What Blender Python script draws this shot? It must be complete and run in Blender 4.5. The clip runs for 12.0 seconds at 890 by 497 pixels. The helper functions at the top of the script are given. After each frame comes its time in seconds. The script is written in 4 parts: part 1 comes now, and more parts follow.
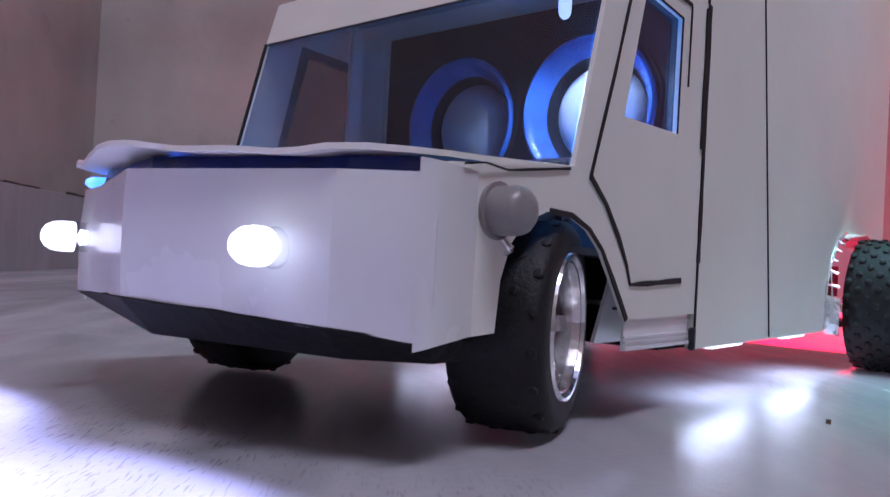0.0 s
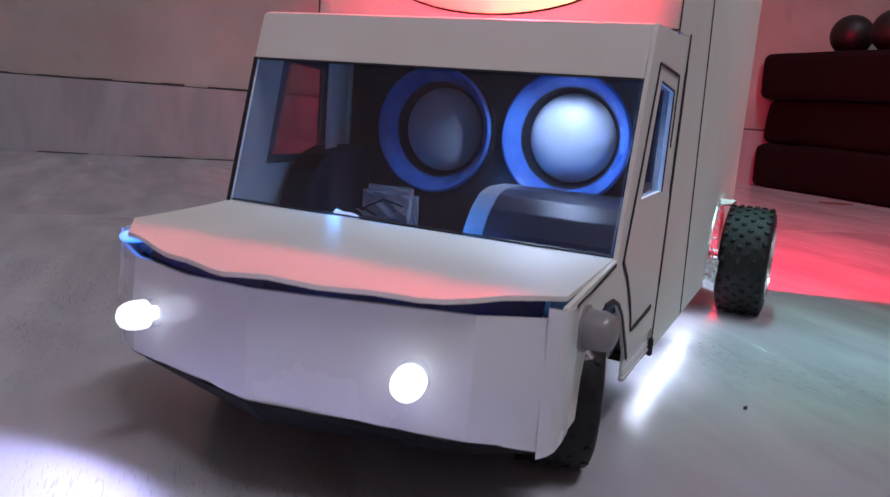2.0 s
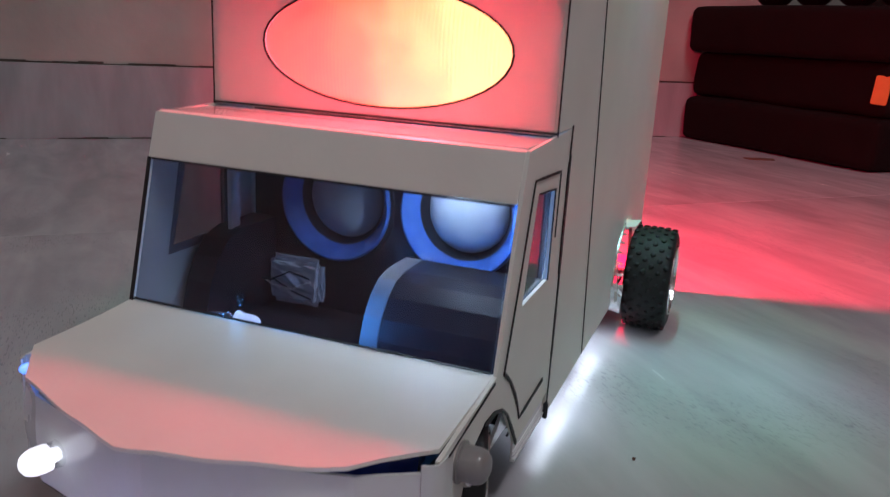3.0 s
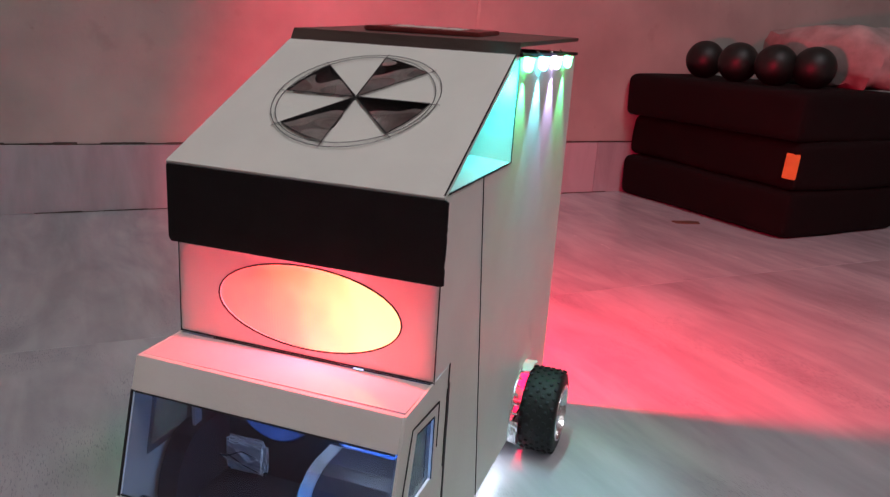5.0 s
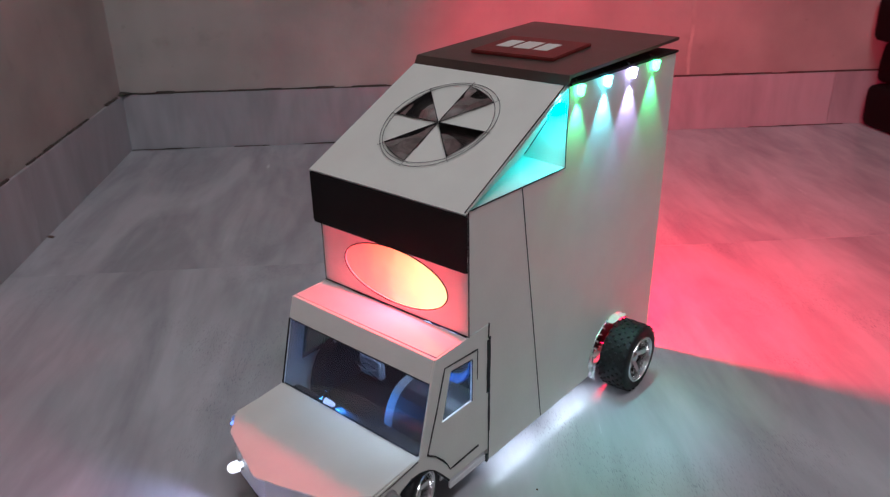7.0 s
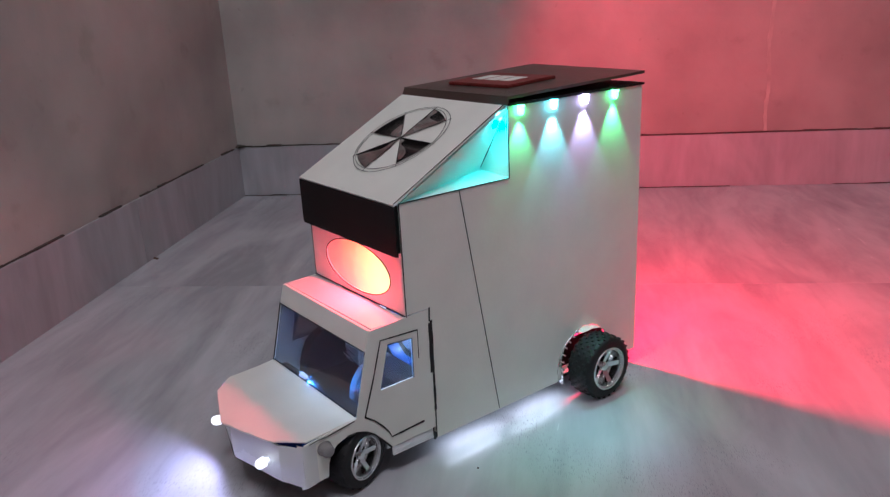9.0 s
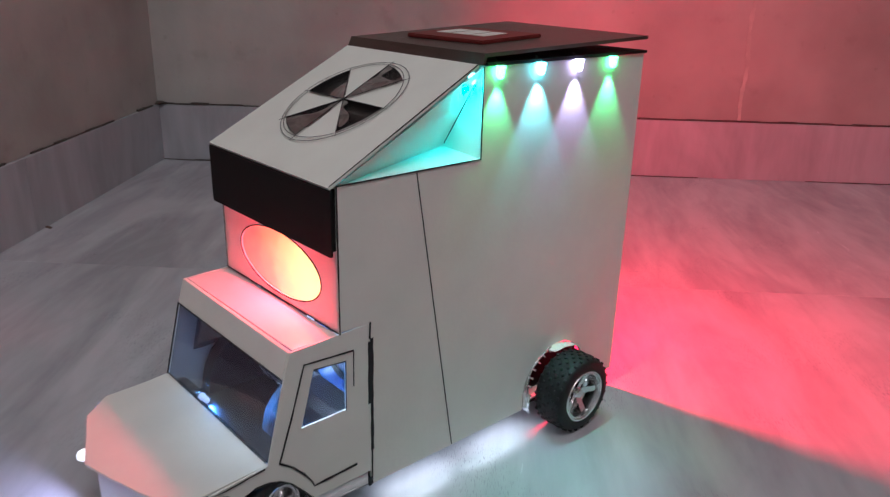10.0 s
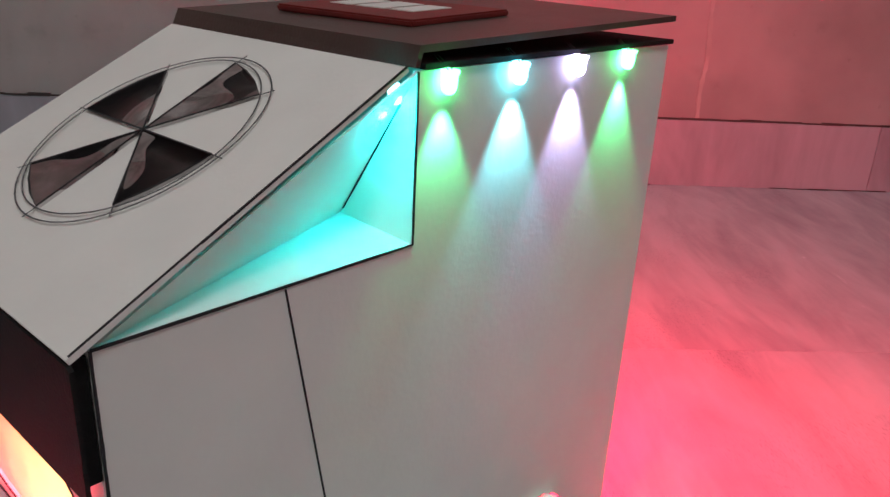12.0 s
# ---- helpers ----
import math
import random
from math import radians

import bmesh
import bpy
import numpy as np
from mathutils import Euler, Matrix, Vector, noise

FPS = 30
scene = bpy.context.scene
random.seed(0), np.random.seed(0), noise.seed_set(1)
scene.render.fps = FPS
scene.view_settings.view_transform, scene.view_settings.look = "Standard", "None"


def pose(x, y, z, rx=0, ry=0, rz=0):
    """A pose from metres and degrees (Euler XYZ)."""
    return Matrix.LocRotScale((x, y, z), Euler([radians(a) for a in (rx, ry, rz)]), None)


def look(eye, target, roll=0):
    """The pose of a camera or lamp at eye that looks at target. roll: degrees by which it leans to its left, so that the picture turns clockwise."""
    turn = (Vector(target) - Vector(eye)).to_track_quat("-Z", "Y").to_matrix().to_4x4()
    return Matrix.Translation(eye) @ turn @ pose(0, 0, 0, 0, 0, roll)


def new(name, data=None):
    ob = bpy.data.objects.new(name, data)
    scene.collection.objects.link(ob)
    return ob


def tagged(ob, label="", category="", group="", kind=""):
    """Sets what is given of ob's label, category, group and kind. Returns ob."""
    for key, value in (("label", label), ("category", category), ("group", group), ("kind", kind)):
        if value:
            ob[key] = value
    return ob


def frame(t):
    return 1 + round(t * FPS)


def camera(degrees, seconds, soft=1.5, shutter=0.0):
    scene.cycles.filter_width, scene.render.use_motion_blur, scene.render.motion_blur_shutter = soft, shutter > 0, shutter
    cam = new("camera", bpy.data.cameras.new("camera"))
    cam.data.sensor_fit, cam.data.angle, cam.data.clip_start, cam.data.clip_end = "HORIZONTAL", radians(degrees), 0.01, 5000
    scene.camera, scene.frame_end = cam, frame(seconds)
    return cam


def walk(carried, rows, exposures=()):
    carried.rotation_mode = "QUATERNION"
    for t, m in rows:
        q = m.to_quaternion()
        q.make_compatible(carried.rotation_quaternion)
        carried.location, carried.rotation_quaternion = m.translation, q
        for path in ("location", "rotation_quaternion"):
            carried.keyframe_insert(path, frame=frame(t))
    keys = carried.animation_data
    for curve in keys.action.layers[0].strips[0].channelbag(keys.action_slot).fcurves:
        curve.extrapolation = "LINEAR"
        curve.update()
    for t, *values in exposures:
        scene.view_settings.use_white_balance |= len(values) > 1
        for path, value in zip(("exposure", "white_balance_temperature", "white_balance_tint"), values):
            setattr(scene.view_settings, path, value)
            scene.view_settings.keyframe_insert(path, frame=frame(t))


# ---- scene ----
# ---- camera and its walk ----
def view(x, y, z, yaw, pitch, roll):
    """A camera at x, y, z that heads yaw degrees left of +y, tilts up by pitch and leans left by roll."""
    return Matrix.Translation((x, y, z)) @ pose(0, 0, 0, 0, 0, yaw) @ pose(0, 0, 0, 90 + pitch) @ pose(0, 0, 0, 0, 0, roll)


cam = camera(59.8, 12.0, soft=1.3, shutter=0.3)
walk(cam, [
    (0, view(0.1784, -0.2190, 0.0453, 40.68, 0.67, 3.04)),
    (0.2, view(0.1737, -0.2297, 0.0456, 38.78, -1.17, 3.08)),
    (0.5, view(0.1575, -0.2462, 0.0459, 35.52, -3.41, 3.60)),
    (1, view(0.1407, -0.2565, 0.0558, 32.16, -5.06, 4.32)),
    (1.5, view(0.1362, -0.2634, 0.0766, 27.38, -9.53, 6.21)),
    (2, view(0.1262, -0.2822, 0.1126, 25.12, -10.57, 4.44)),
    (2.5, view(0.1291, -0.2713, 0.1397, 21.76, -14.60, 4.80)),
    (3, view(0.1408, -0.2748, 0.1768, 20.95, -15.48, 3.16)),
    (3.5, view(0.1523, -0.2848, 0.2152, 17.27, -16.63, 5.40)),
    (3.7, view(0.1566, -0.2885, 0.2300, 16.10, -15.76, 6.13)),
    (5.3, view(0.2047, -0.3437, 0.3326, 19.14, -15.70, 3.26)),
    (5.5, view(0.2154, -0.3507, 0.3461, 19.30, -16.50, 2.89)),
    (6, view(0.2400, -0.3666, 0.3804, 23.26, -21.44, 1.23)),
    (6.5, view(0.2879, -0.3662, 0.4138, 28.44, -21.09, -1.05)),
    (6.8, view(0.3340, -0.3791, 0.4230, 36.23, -23.38, -0.27)),
    (7, view(0.3762, -0.3689, 0.4255, 40.81, -23.97, -0.89)),
    (7.2, view(0.4074, -0.3570, 0.4246, 44.22, -23.91, -0.95)),
    (8.8, view(0.5534, -0.3183, 0.3860, 52.77, -18.74, -2.25)),
    (9, view(0.5682, -0.3242, 0.3909, 52.98, -17.85, -2.97)),
    (9.5, view(0.5619, -0.3108, 0.3922, 51.61, -17.35, -1.36)),
    (9.7, view(0.5110, -0.2785, 0.3798, 51.04, -19.33, -0.99)),
    (10, view(0.4467, -0.2413, 0.3608, 48.18, -19.82, 1.37)),
    (10.2, view(0.4114, -0.2259, 0.3475, 47.29, -19.59, 1.43)),
    (10.5, view(0.3791, -0.2011, 0.3085, 46.01, -17.24, 1.71)),
    (11, view(0.3189, -0.1468, 0.3181, 44.47, -18.07, 1.02)),
    (11.5, view(0.2868, -0.0777, 0.3539, 45.27, -21.38, 1.35)),
    (12, view(0.2579, -0.0680, 0.3394, 41.29, -21.03, 2.95)),
], exposures=[
    (0.0, 0.28, 5500, 24), (0.5, 0.0, 5600, 20), (1.5, -0.10, 5600, 17), (2.0, -0.08, 5900, 18), (2.5, 0.10, 5700, 14), (3.0, -0.35, 6200, 11),
    (3.5, -0.25, 6200, 14), (5.5, -0.10, 6300, 11), (7.0, -0.20, 5950, 9), (9.0, -0.08, 5900, 11), (9.5, -0.18, 5900, 10), (10.5, -0.12, 6250, 8), (11.0, -0.10, 6250, 8), (12.0, -0.10, 6200, 9)])

# ---- world and room light ----
world = bpy.data.worlds.new("world")
scene.world = world
world.use_nodes = True
world.node_tree.nodes["Background"].inputs[0].default_value = (0.8, 0.85, 1.0, 1)
world.node_tree.nodes["Background"].inputs[1].default_value = 0.015


def lamp(name, kind, m, power, colour, size=0.01, **more):
    data = bpy.data.lights.new(name, kind)
    data.energy, data.color = power, colour
    if kind == "AREA":
        data.shape, data.size, data.size_y = "RECTANGLE", size, more.get("size_y", size)
    else:
        data.shadow_soft_size = size
    if kind == "SPOT":
        data.spot_size, data.spot_blend = radians(more.get("angle", 60)), more.get("blend", 0.5)
    ob = new(name, data)
    ob.matrix_world = m
    return ob


# room axes: the two walls meet at CORNER; ALONG runs by the back wall, INTO leaves it for the room
CORNER = Vector((-1.03, 0.333, 0))
ALONG = Vector((0.7022, 0.7120, 0))
INTO = Vector((0.7120, -0.7022, 0))
TURN = math.degrees(math.atan2(ALONG.y, ALONG.x))


def room(a, b, z=0.0):
    return CORNER + ALONG * a + INTO * b + Vector((0, 0, z))


ROOM_A, ROOM_B, ROOM_H = 3.0, 2.8, 2.6
tube_at = room(0.80, 2.10, 2.45)
lamp("tube_light_lamp", "AREA", look(tube_at, tube_at - Vector((0, 0, 1)) - INTO * 0.50 - ALONG * 0.30), 23.5, (1.0, 0.95, 0.96), 1.2, size_y=0.25)
# lights of the toy truck
lamp("rear_light_lamp", "SPOT", look((0, 0.2800, 0.268), (0.50, 1.15, -0.02)), 24.0, (1.0, 0.002, 0.05), 0.008, angle=174, blend=0.2)
for lx in (-0.0445, 0.0445):
    lamp("headlight_lamp", "SPOT", look((lx * 1.08, -0.1330, 0.0455), (lx * 1.3, -0.25, 0.0)), 0.32, (0.62, 0.60, 1.0), 0.004, angle=156, blend=0.35)
UNDER = (0.0740, 0.1560)
for s_ in (1, -1):
    for uy in UNDER:
        lamp("underbody_lamp", "AREA", look((s_ * 0.0690, uy, 0.0165), (s_ * 0.0700, uy, 0.0)), 0.015, (0.80, 0.88, 1.0), 0.066, size_y=0.008)
lamp("cab_lamp", "SPOT", look((0.0310, 0.0090, 0.1295), (0.0300, 0.0130, 0.05)), 0.22, (0.58, 0.80, 1.0), 0.003, angle=142, blend=0.5)
lamp("dash_lamp", "SPOT", look((-0.0185, -0.0455, 0.0692), (0.060, -0.020, 0.064)), 0.42, (0.07, 0.34, 1.0), 0.003, angle=130, blend=0.8)
lamp("dash_glow_lamp", "POINT", pose(-0.0330, -0.0420, 0.0740), 0.008, (0.10, 0.42, 1.0), 0.002)
lamp("oval_inner_lamp", "POINT", pose(0.012, 0.0135, 0.1890), 1.1, (1.0, 0.05, 0.09), 0.004)
lamp("hood_lamp", "POINT", pose(-0.030, -0.100, 0.0640), 0.006, (0.06, 0.16, 1.0), 0.002)


# ---- materials ----
def material(name, colour, rough=0.6, metal=0.0, spread=0.08, scale=40.0, bump=0.1, bump_scale=300.0, spec=0.5, coat=0.0, random_tone=0.0):
    mat = bpy.data.materials.new(name)
    mat.use_nodes = True
    nt = mat.node_tree
    b = nt.nodes["Principled BSDF"]
    b.inputs["Roughness"].default_value, b.inputs["Metallic"].default_value = rough, metal
    b.inputs["Specular IOR Level"].default_value, b.inputs["Coat Weight"].default_value = spec, coat
    tc = nt.nodes.new("ShaderNodeTexCoord")
    n1 = nt.nodes.new("ShaderNodeTexNoise")
    n1.inputs["Scale"].default_value, n1.inputs["Detail"].default_value = scale, 6
    nt.links.new(tc.outputs["Object"], n1.inputs["Vector"])
    ramp = nt.nodes.new("ShaderNodeValToRGB")
    ramp.color_ramp.elements[0].position, ramp.color_ramp.elements[1].position = 0.3, 0.7
    ramp.color_ramp.elements[0].color = (*[max(0, c * (1 - spread)) for c in colour], 1)
    ramp.color_ramp.elements[1].color = (*[min(1, c * (1 + spread)) for c in colour], 1)
    nt.links.new(n1.outputs["Fac"], ramp.inputs["Fac"])
    out = ramp.outputs["Color"]
    if random_tone:
        info = nt.nodes.new("ShaderNodeObjectInfo")
        hsv = nt.nodes.new("ShaderNodeHueSaturation")
        mr = nt.nodes.new("ShaderNodeMapRange")
        mr.inputs["To Min"].default_value, mr.inputs["To Max"].default_value = 1 - random_tone, 1 + random_tone
        nt.links.new(info.outputs["Random"], mr.inputs["Value"])
        nt.links.new(mr.outputs["Result"], hsv.inputs["Value"])
        nt.links.new(out, hsv.inputs["Color"])
        out = hsv.outputs["Color"]
    nt.links.new(out, b.inputs["Base Color"])
    n2 = nt.nodes.new("ShaderNodeTexNoise")
    n2.inputs["Scale"].default_value, n2.inputs["Detail"].default_value = bump_scale, 4
    nt.links.new(tc.outputs["Object"], n2.inputs["Vector"])
    rr = nt.nodes.new("ShaderNodeMapRange")
    rr.inputs["To Min"].default_value, rr.inputs["To Max"].default_value = max(0.02, rough - 0.08), min(1, rough + 0.08)
    nt.links.new(n1.outputs["Fac"], rr.inputs["Value"])
    nt.links.new(rr.outputs["Result"], b.inputs["Roughness"])
    if bump:
        bp = nt.nodes.new("ShaderNodeBump")
        bp.inputs["Strength"].default_value, bp.inputs["Distance"].default_value = bump, 0.001
        nt.links.new(n2.outputs["Fac"], bp.inputs["Height"])
        nt.links.new(bp.outputs["Normal"], b.inputs["Normal"])
    return mat


def glow(name, colour, strength):
    mat = bpy.data.materials.new(name)
    mat.use_nodes = True
    b = mat.node_tree.nodes["Principled BSDF"]
    b.inputs["Base Color"].default_value = (0.8, 0.8, 0.8, 1)
    b.inputs["Emission Color"].default_value = (*colour, 1)
    b.inputs["Emission Strength"].default_value = strength
    b.inputs["Roughness"].default_value = 0.2
    return mat


def clear(name, tint, gloss=0.05, base=0.035):
    """A thin clear sheet: lets light straight through, glossier at a glance."""
    mat = bpy.data.materials.new(name)
    mat.use_nodes = True
    nt = mat.node_tree
    nt.nodes.remove(nt.nodes["Principled BSDF"])
    t, g, mix, lw, pw, ma = (nt.nodes.new("ShaderNode" + k) for k in ("BsdfTransparent", "BsdfGlossy", "MixShader", "LayerWeight", "Math", "Math"))
    t.inputs[0].default_value = (*tint, 1)
    g.inputs["Roughness"].default_value = gloss
    lw.inputs["Blend"].default_value = 0.5
    pw.operation, pw.inputs[1].default_value = "POWER", 4.0
    ma.operation, ma.inputs[1].default_value, ma.inputs[2].default_value = "MULTIPLY_ADD", 0.6, base
    nt.links.new(lw.outputs["Facing"], pw.inputs[0])
    nt.links.new(pw.outputs[0], ma.inputs[0])
    nt.links.new(ma.outputs[0], mix.inputs[0])
    nt.links.new(t.outputs[0], mix.inputs[1])
    nt.links.new(g.outputs[0], mix.inputs[2])
    nt.links.new(mix.outputs[0], nt.nodes["Material Output"].inputs[0])
    return mat


def marble(name, light, dark, rough, joint_bump, grain=(3.2, 0.9, 3.0), pitted=1.0):
    """Pale polished stone tile with cloudy streaks, fine speckle and a little relief."""
    mat = bpy.data.materials.new(name)
    mat.use_nodes = True
    nt = mat.node_tree
    b = nt.nodes["Principled BSDF"]
    tc, mp = nt.nodes.new("ShaderNodeTexCoord"), nt.nodes.new("ShaderNodeMapping")
    info = nt.nodes.new("ShaderNodeObjectInfo")
    add = nt.nodes.new("ShaderNodeVectorMath")
    sc = nt.nodes.new("ShaderNodeVectorMath")
    sc.operation = "SCALE"
    sc.inputs[0].default_value = (7.0, 13.0, 5.0)
    nt.links.new(info.outputs["Random"], sc.inputs["Scale"])
    nt.links.new(tc.outputs["Object"], add.inputs[0])
    nt.links.new(sc.outputs[0], add.inputs[1])
    nt.links.new(add.outputs[0], mp.inputs["Vector"])
    mp.inputs["Scale"].default_value = grain
    n1 = nt.nodes.new("ShaderNodeTexNoise")
    n1.inputs["Scale"].default_value, n1.inputs["Detail"].default_value, n1.inputs["Distortion"].default_value = 2.4, 9, 1.6
    n2 = nt.nodes.new("ShaderNodeTexNoise")
    n2.inputs["Scale"].default_value, n2.inputs["Detail"].default_value = 420, 3
    wave = nt.nodes.new("ShaderNodeTexNoise")
    wave.inputs["Scale"].default_value, wave.inputs["Detail"].default_value, wave.inputs["Distortion"].default_value = 7, 4, 2.0
    for n in (n1, wave):
        nt.links.new(mp.outputs[0], n.inputs["Vector"])
    nt.links.new(tc.outputs["Object"], n2.inputs["Vector"])
    m1 = nt.nodes.new("ShaderNodeMath")
    m1.operation = "MULTIPLY_ADD"
    m1.inputs[1].default_value = 0.26
    nt.links.new(wave.outputs["Fac"], m1.inputs[0])
    nt.links.new(n1.outputs["Fac"], m1.inputs[2])
    # fine streaks that run with the grain
    mp3, streak, m2 = nt.nodes.new("ShaderNodeMapping"), nt.nodes.new("ShaderNodeTexNoise"), nt.nodes.new("ShaderNodeMath")
    mp3.inputs["Scale"].default_value = (grain[0] * 17, grain[1] * 5.5, grain[2] * 5)
    nt.links.new(add.outputs[0], mp3.inputs["Vector"])
    streak.inputs["Scale"].default_value, streak.inputs["Detail"].default_value, streak.inputs["Distortion"].default_value = 1.0, 5, 0.6
    nt.links.new(mp3.outputs[0], streak.inputs["Vector"])
    m2.operation = "MULTIPLY_ADD"
    m2.inputs[1].default_value = 0.22
    nt.links.new(streak.outputs["Fac"], m2.inputs[0])
    nt.links.new(m1.outputs[0], m2.inputs[2])
    ramp = nt.nodes.new("ShaderNodeValToRGB")
    ramp.color_ramp.elements[0].position, ramp.color_ramp.elements[1].position = 0.55, 0.91
    ramp.color_ramp.elements[0].color, ramp.color_ramp.elements[1].color = (*dark, 1), (*light, 1)
    nt.links.new(m2.outputs[0], ramp.inputs["Fac"])
    nt.links.new(ramp.outputs["Color"], b.inputs["Base Color"])
    rr = nt.nodes.new("ShaderNodeMapRange")
    rr.inputs["To Min"].default_value, rr.inputs["To Max"].default_value = rough - 0.06, rough + 0.12
    nt.links.new(wave.outputs["Fac"], rr.inputs["Value"])
    nt.links.new(rr.outputs["Result"], b.inputs["Roughness"])
    # short pits of the stone, in patches; their shade is put into the colour
    mp2 = nt.nodes.new("ShaderNodeMapping")
    mp2.inputs["Scale"].default_value = (1250, 165, 300)
    nt.links.new(add.outputs[0], mp2.inputs["Vector"])
    pit, patch = nt.nodes.new("ShaderNodeTexNoise"), nt.nodes.new("ShaderNodeTexNoise")
    pit.inputs["Scale"].default_value, pit.inputs["Detail"].default_value = 1.0, 1
    patch.inputs["Scale"].default_value, patch.inputs["Detail"].default_value = 9.0, 2
    nt.links.new(mp2.outputs[0], pit.inputs["Vector"])
    nt.links.new(add.outputs[0], patch.inputs["Vector"])
    pr, pa, pm = nt.nodes.new("ShaderNodeMapRange"), nt.nodes.new("ShaderNodeMapRange"), nt.nodes.new("ShaderNodeMath")
    for node, lo, hi in ((pr, 0.60, 0.67), (pa, 0.52, 0.66)):
        node.inputs["From Min"].default_value, node.inputs["From Max"].default_value = lo, hi
    pm.operation = "MULTIPLY"
    nt.links.new(pit.outputs["Fac"], pr.inputs["Value"])
    nt.links.new(patch.outputs["Fac"], pa.inputs["Value"])
    nt.links.new(pr.outputs["Result"], pm.inputs[0])
    nt.links.new(pa.outputs["Result"], pm.inputs[1])
    dark_mix = nt.nodes.new("ShaderNodeMixRGB")
    dark_mix.blend_type = "MULTIPLY"
    dark_mix.inputs["Color2"].default_value = (1 - 0.26 * pitted, 1 - 0.27 * pitted, 1 - 0.25 * pitted, 1)
    nt.links.new(pm.outputs[0], dark_mix.inputs["Fac"])
    nt.links.new(ramp.outputs["Color"], dark_mix.inputs["Color1"])
    nt.links.new(dark_mix.outputs["Color"], b.inputs["Base Color"])
    hh = nt.nodes.new("ShaderNodeMath")
    hh.operation = "MULTIPLY_ADD"
    hh.inputs[1].default_value = -1.3 * pitted
    nt.links.new(pm.outputs[0], hh.inputs[0])
    nt.links.new(n2.outputs["Fac"], hh.inputs[2])
    bp = nt.nodes.new("ShaderNodeBump")
    bp.inputs["Strength"].default_value, bp.inputs["Distance"].default_value = joint_bump, 0.0004
    nt.links.new(hh.outputs[0], bp.inputs["Height"])
    nt.links.new(bp.outputs["Normal"], b.inputs["Normal"])
    return mat


def thin_card():
    """White card thin enough for a lamp behind it to shine through."""
    mat = material("thin_white_card", (0.80, 0.80, 0.755), 0.5, spread=0.03, scale=30, bump=0.15, bump_scale=900)
    nt = mat.node_tree
    tr, mix = nt.nodes.new("ShaderNodeBsdfTranslucent"), nt.nodes.new("ShaderNodeMixShader")
    tr.inputs[0].default_value = (0.85, 0.85, 0.84, 1)
    mix.inputs[0].default_value = 0.22
    nt.links.new(nt.nodes["Principled BSDF"].outputs[0], mix.inputs[1])
    nt.links.new(tr.outputs[0], mix.inputs[2])
    nt.links.new(mix.outputs[0], nt.nodes["Material Output"].inputs[0])
    return mat


THIN_CARD = thin_card()
CARD = material("white_card", (0.79, 0.80, 0.735), 0.5, spread=0.03, scale=30, bump=0.12, bump_scale=300)
GLOSSY_CARD = material("taped_white_card", (0.70, 0.73, 0.715), 0.26, spread=0.03, scale=30, bump=0.1, bump_scale=160, coat=0.3)
LAMINATE = material("laminated_white_card", (0.76, 0.75, 0.73), 0.10, spread=0.03, scale=30, bump=0.06, bump_scale=220, coat=0.6)
LAMINATE.node_tree.nodes["Principled BSDF"].inputs["Coat Roughness"].default_value = 0.06
BLACK = material("black_card", (0.008, 0.007, 0.007), 0.75, spread=0.3, scale=60, bump=0.3, bump_scale=900, spec=0.22)
SHINY_BLACK = material("glossy_black_card", (0.006, 0.006, 0.007), 0.6, spread=0.3, scale=60, bump=0.4, bump_scale=300, spec=0.25)
INK = material("black_ink_line", (0.012, 0.012, 0.013), 0.6, spread=0.2, bump=0.0)
PENCIL = material("pencil_line", (0.10, 0.10, 0.10), 0.6, spread=0.3, bump=0.0)
BROWN = material("dark_brown_card", (0.072, 0.045, 0.037), 0.40, spread=0.15, scale=40, bump=0.2, bump_scale=700)
RED_CARD = material("red_card", (0.18, 0.018, 0.015), 0.5, spread=0.25, scale=60, bump=0.2, bump_scale=700)
RUBBER = material("black_rubber", (0.007, 0.007, 0.008), 0.62, spread=0.3, scale=120, bump=0.3, bump_scale=900)
CHROME = material("chrome", (0.82, 0.82, 0.83), 0.20, 1.0, spread=0.05, bump=0.0)
FOIL = material("silver_foil", (0.80, 0.80, 0.82), 0.24, 0.85, spread=0.08, scale=90, bump=0.9, bump_scale=160)
BRIGHT_FOIL = material("bright_foil", (0.95, 0.95, 0.96), 0.18, 0.35, spread=0.05, scale=90, bump=0.8, bump_scale=160)
SILVER = material("silver_board", (0.82, 0.83, 0.85), 0.35, 0.15, spread=0.06, scale=60, bump=0.2, bump_scale=200)
BRIGHT_BOARD = material("shiny_silver_board", (0.92, 0.92, 0.93), 0.32, 0.25, spread=0.05, scale=60, bump=0.25, bump_scale=160)
DIM_CARD = material("grey_card", (0.30, 0.30, 0.31), 0.6, spread=0.1, scale=40, bump=0.2, bump_scale=500)
MIRROR = material("dark_mirror_film", (0.55, 0.52, 0.52), 0.07, 1.0, spread=0.45, scale=38, bump=1.0, bump_scale=26)
MIRROR.node_tree.nodes["Noise Texture.001"].inputs["Detail"].default_value = 0.0
MIRROR.node_tree.nodes["Bump"].inputs["Distance"].default_value = 0.05  # buckled film
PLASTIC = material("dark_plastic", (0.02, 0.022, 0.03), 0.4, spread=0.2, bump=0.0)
BOARD = material("dark_violet_board", (0.034, 0.029, 0.034), 0.40, spread=0.25, scale=50, bump=0.1)
BLUE_RUBBER = material("blue_rubber", (0.09, 0.22, 0.66), 0.28, spread=0.1, scale=80, bump=0.1)
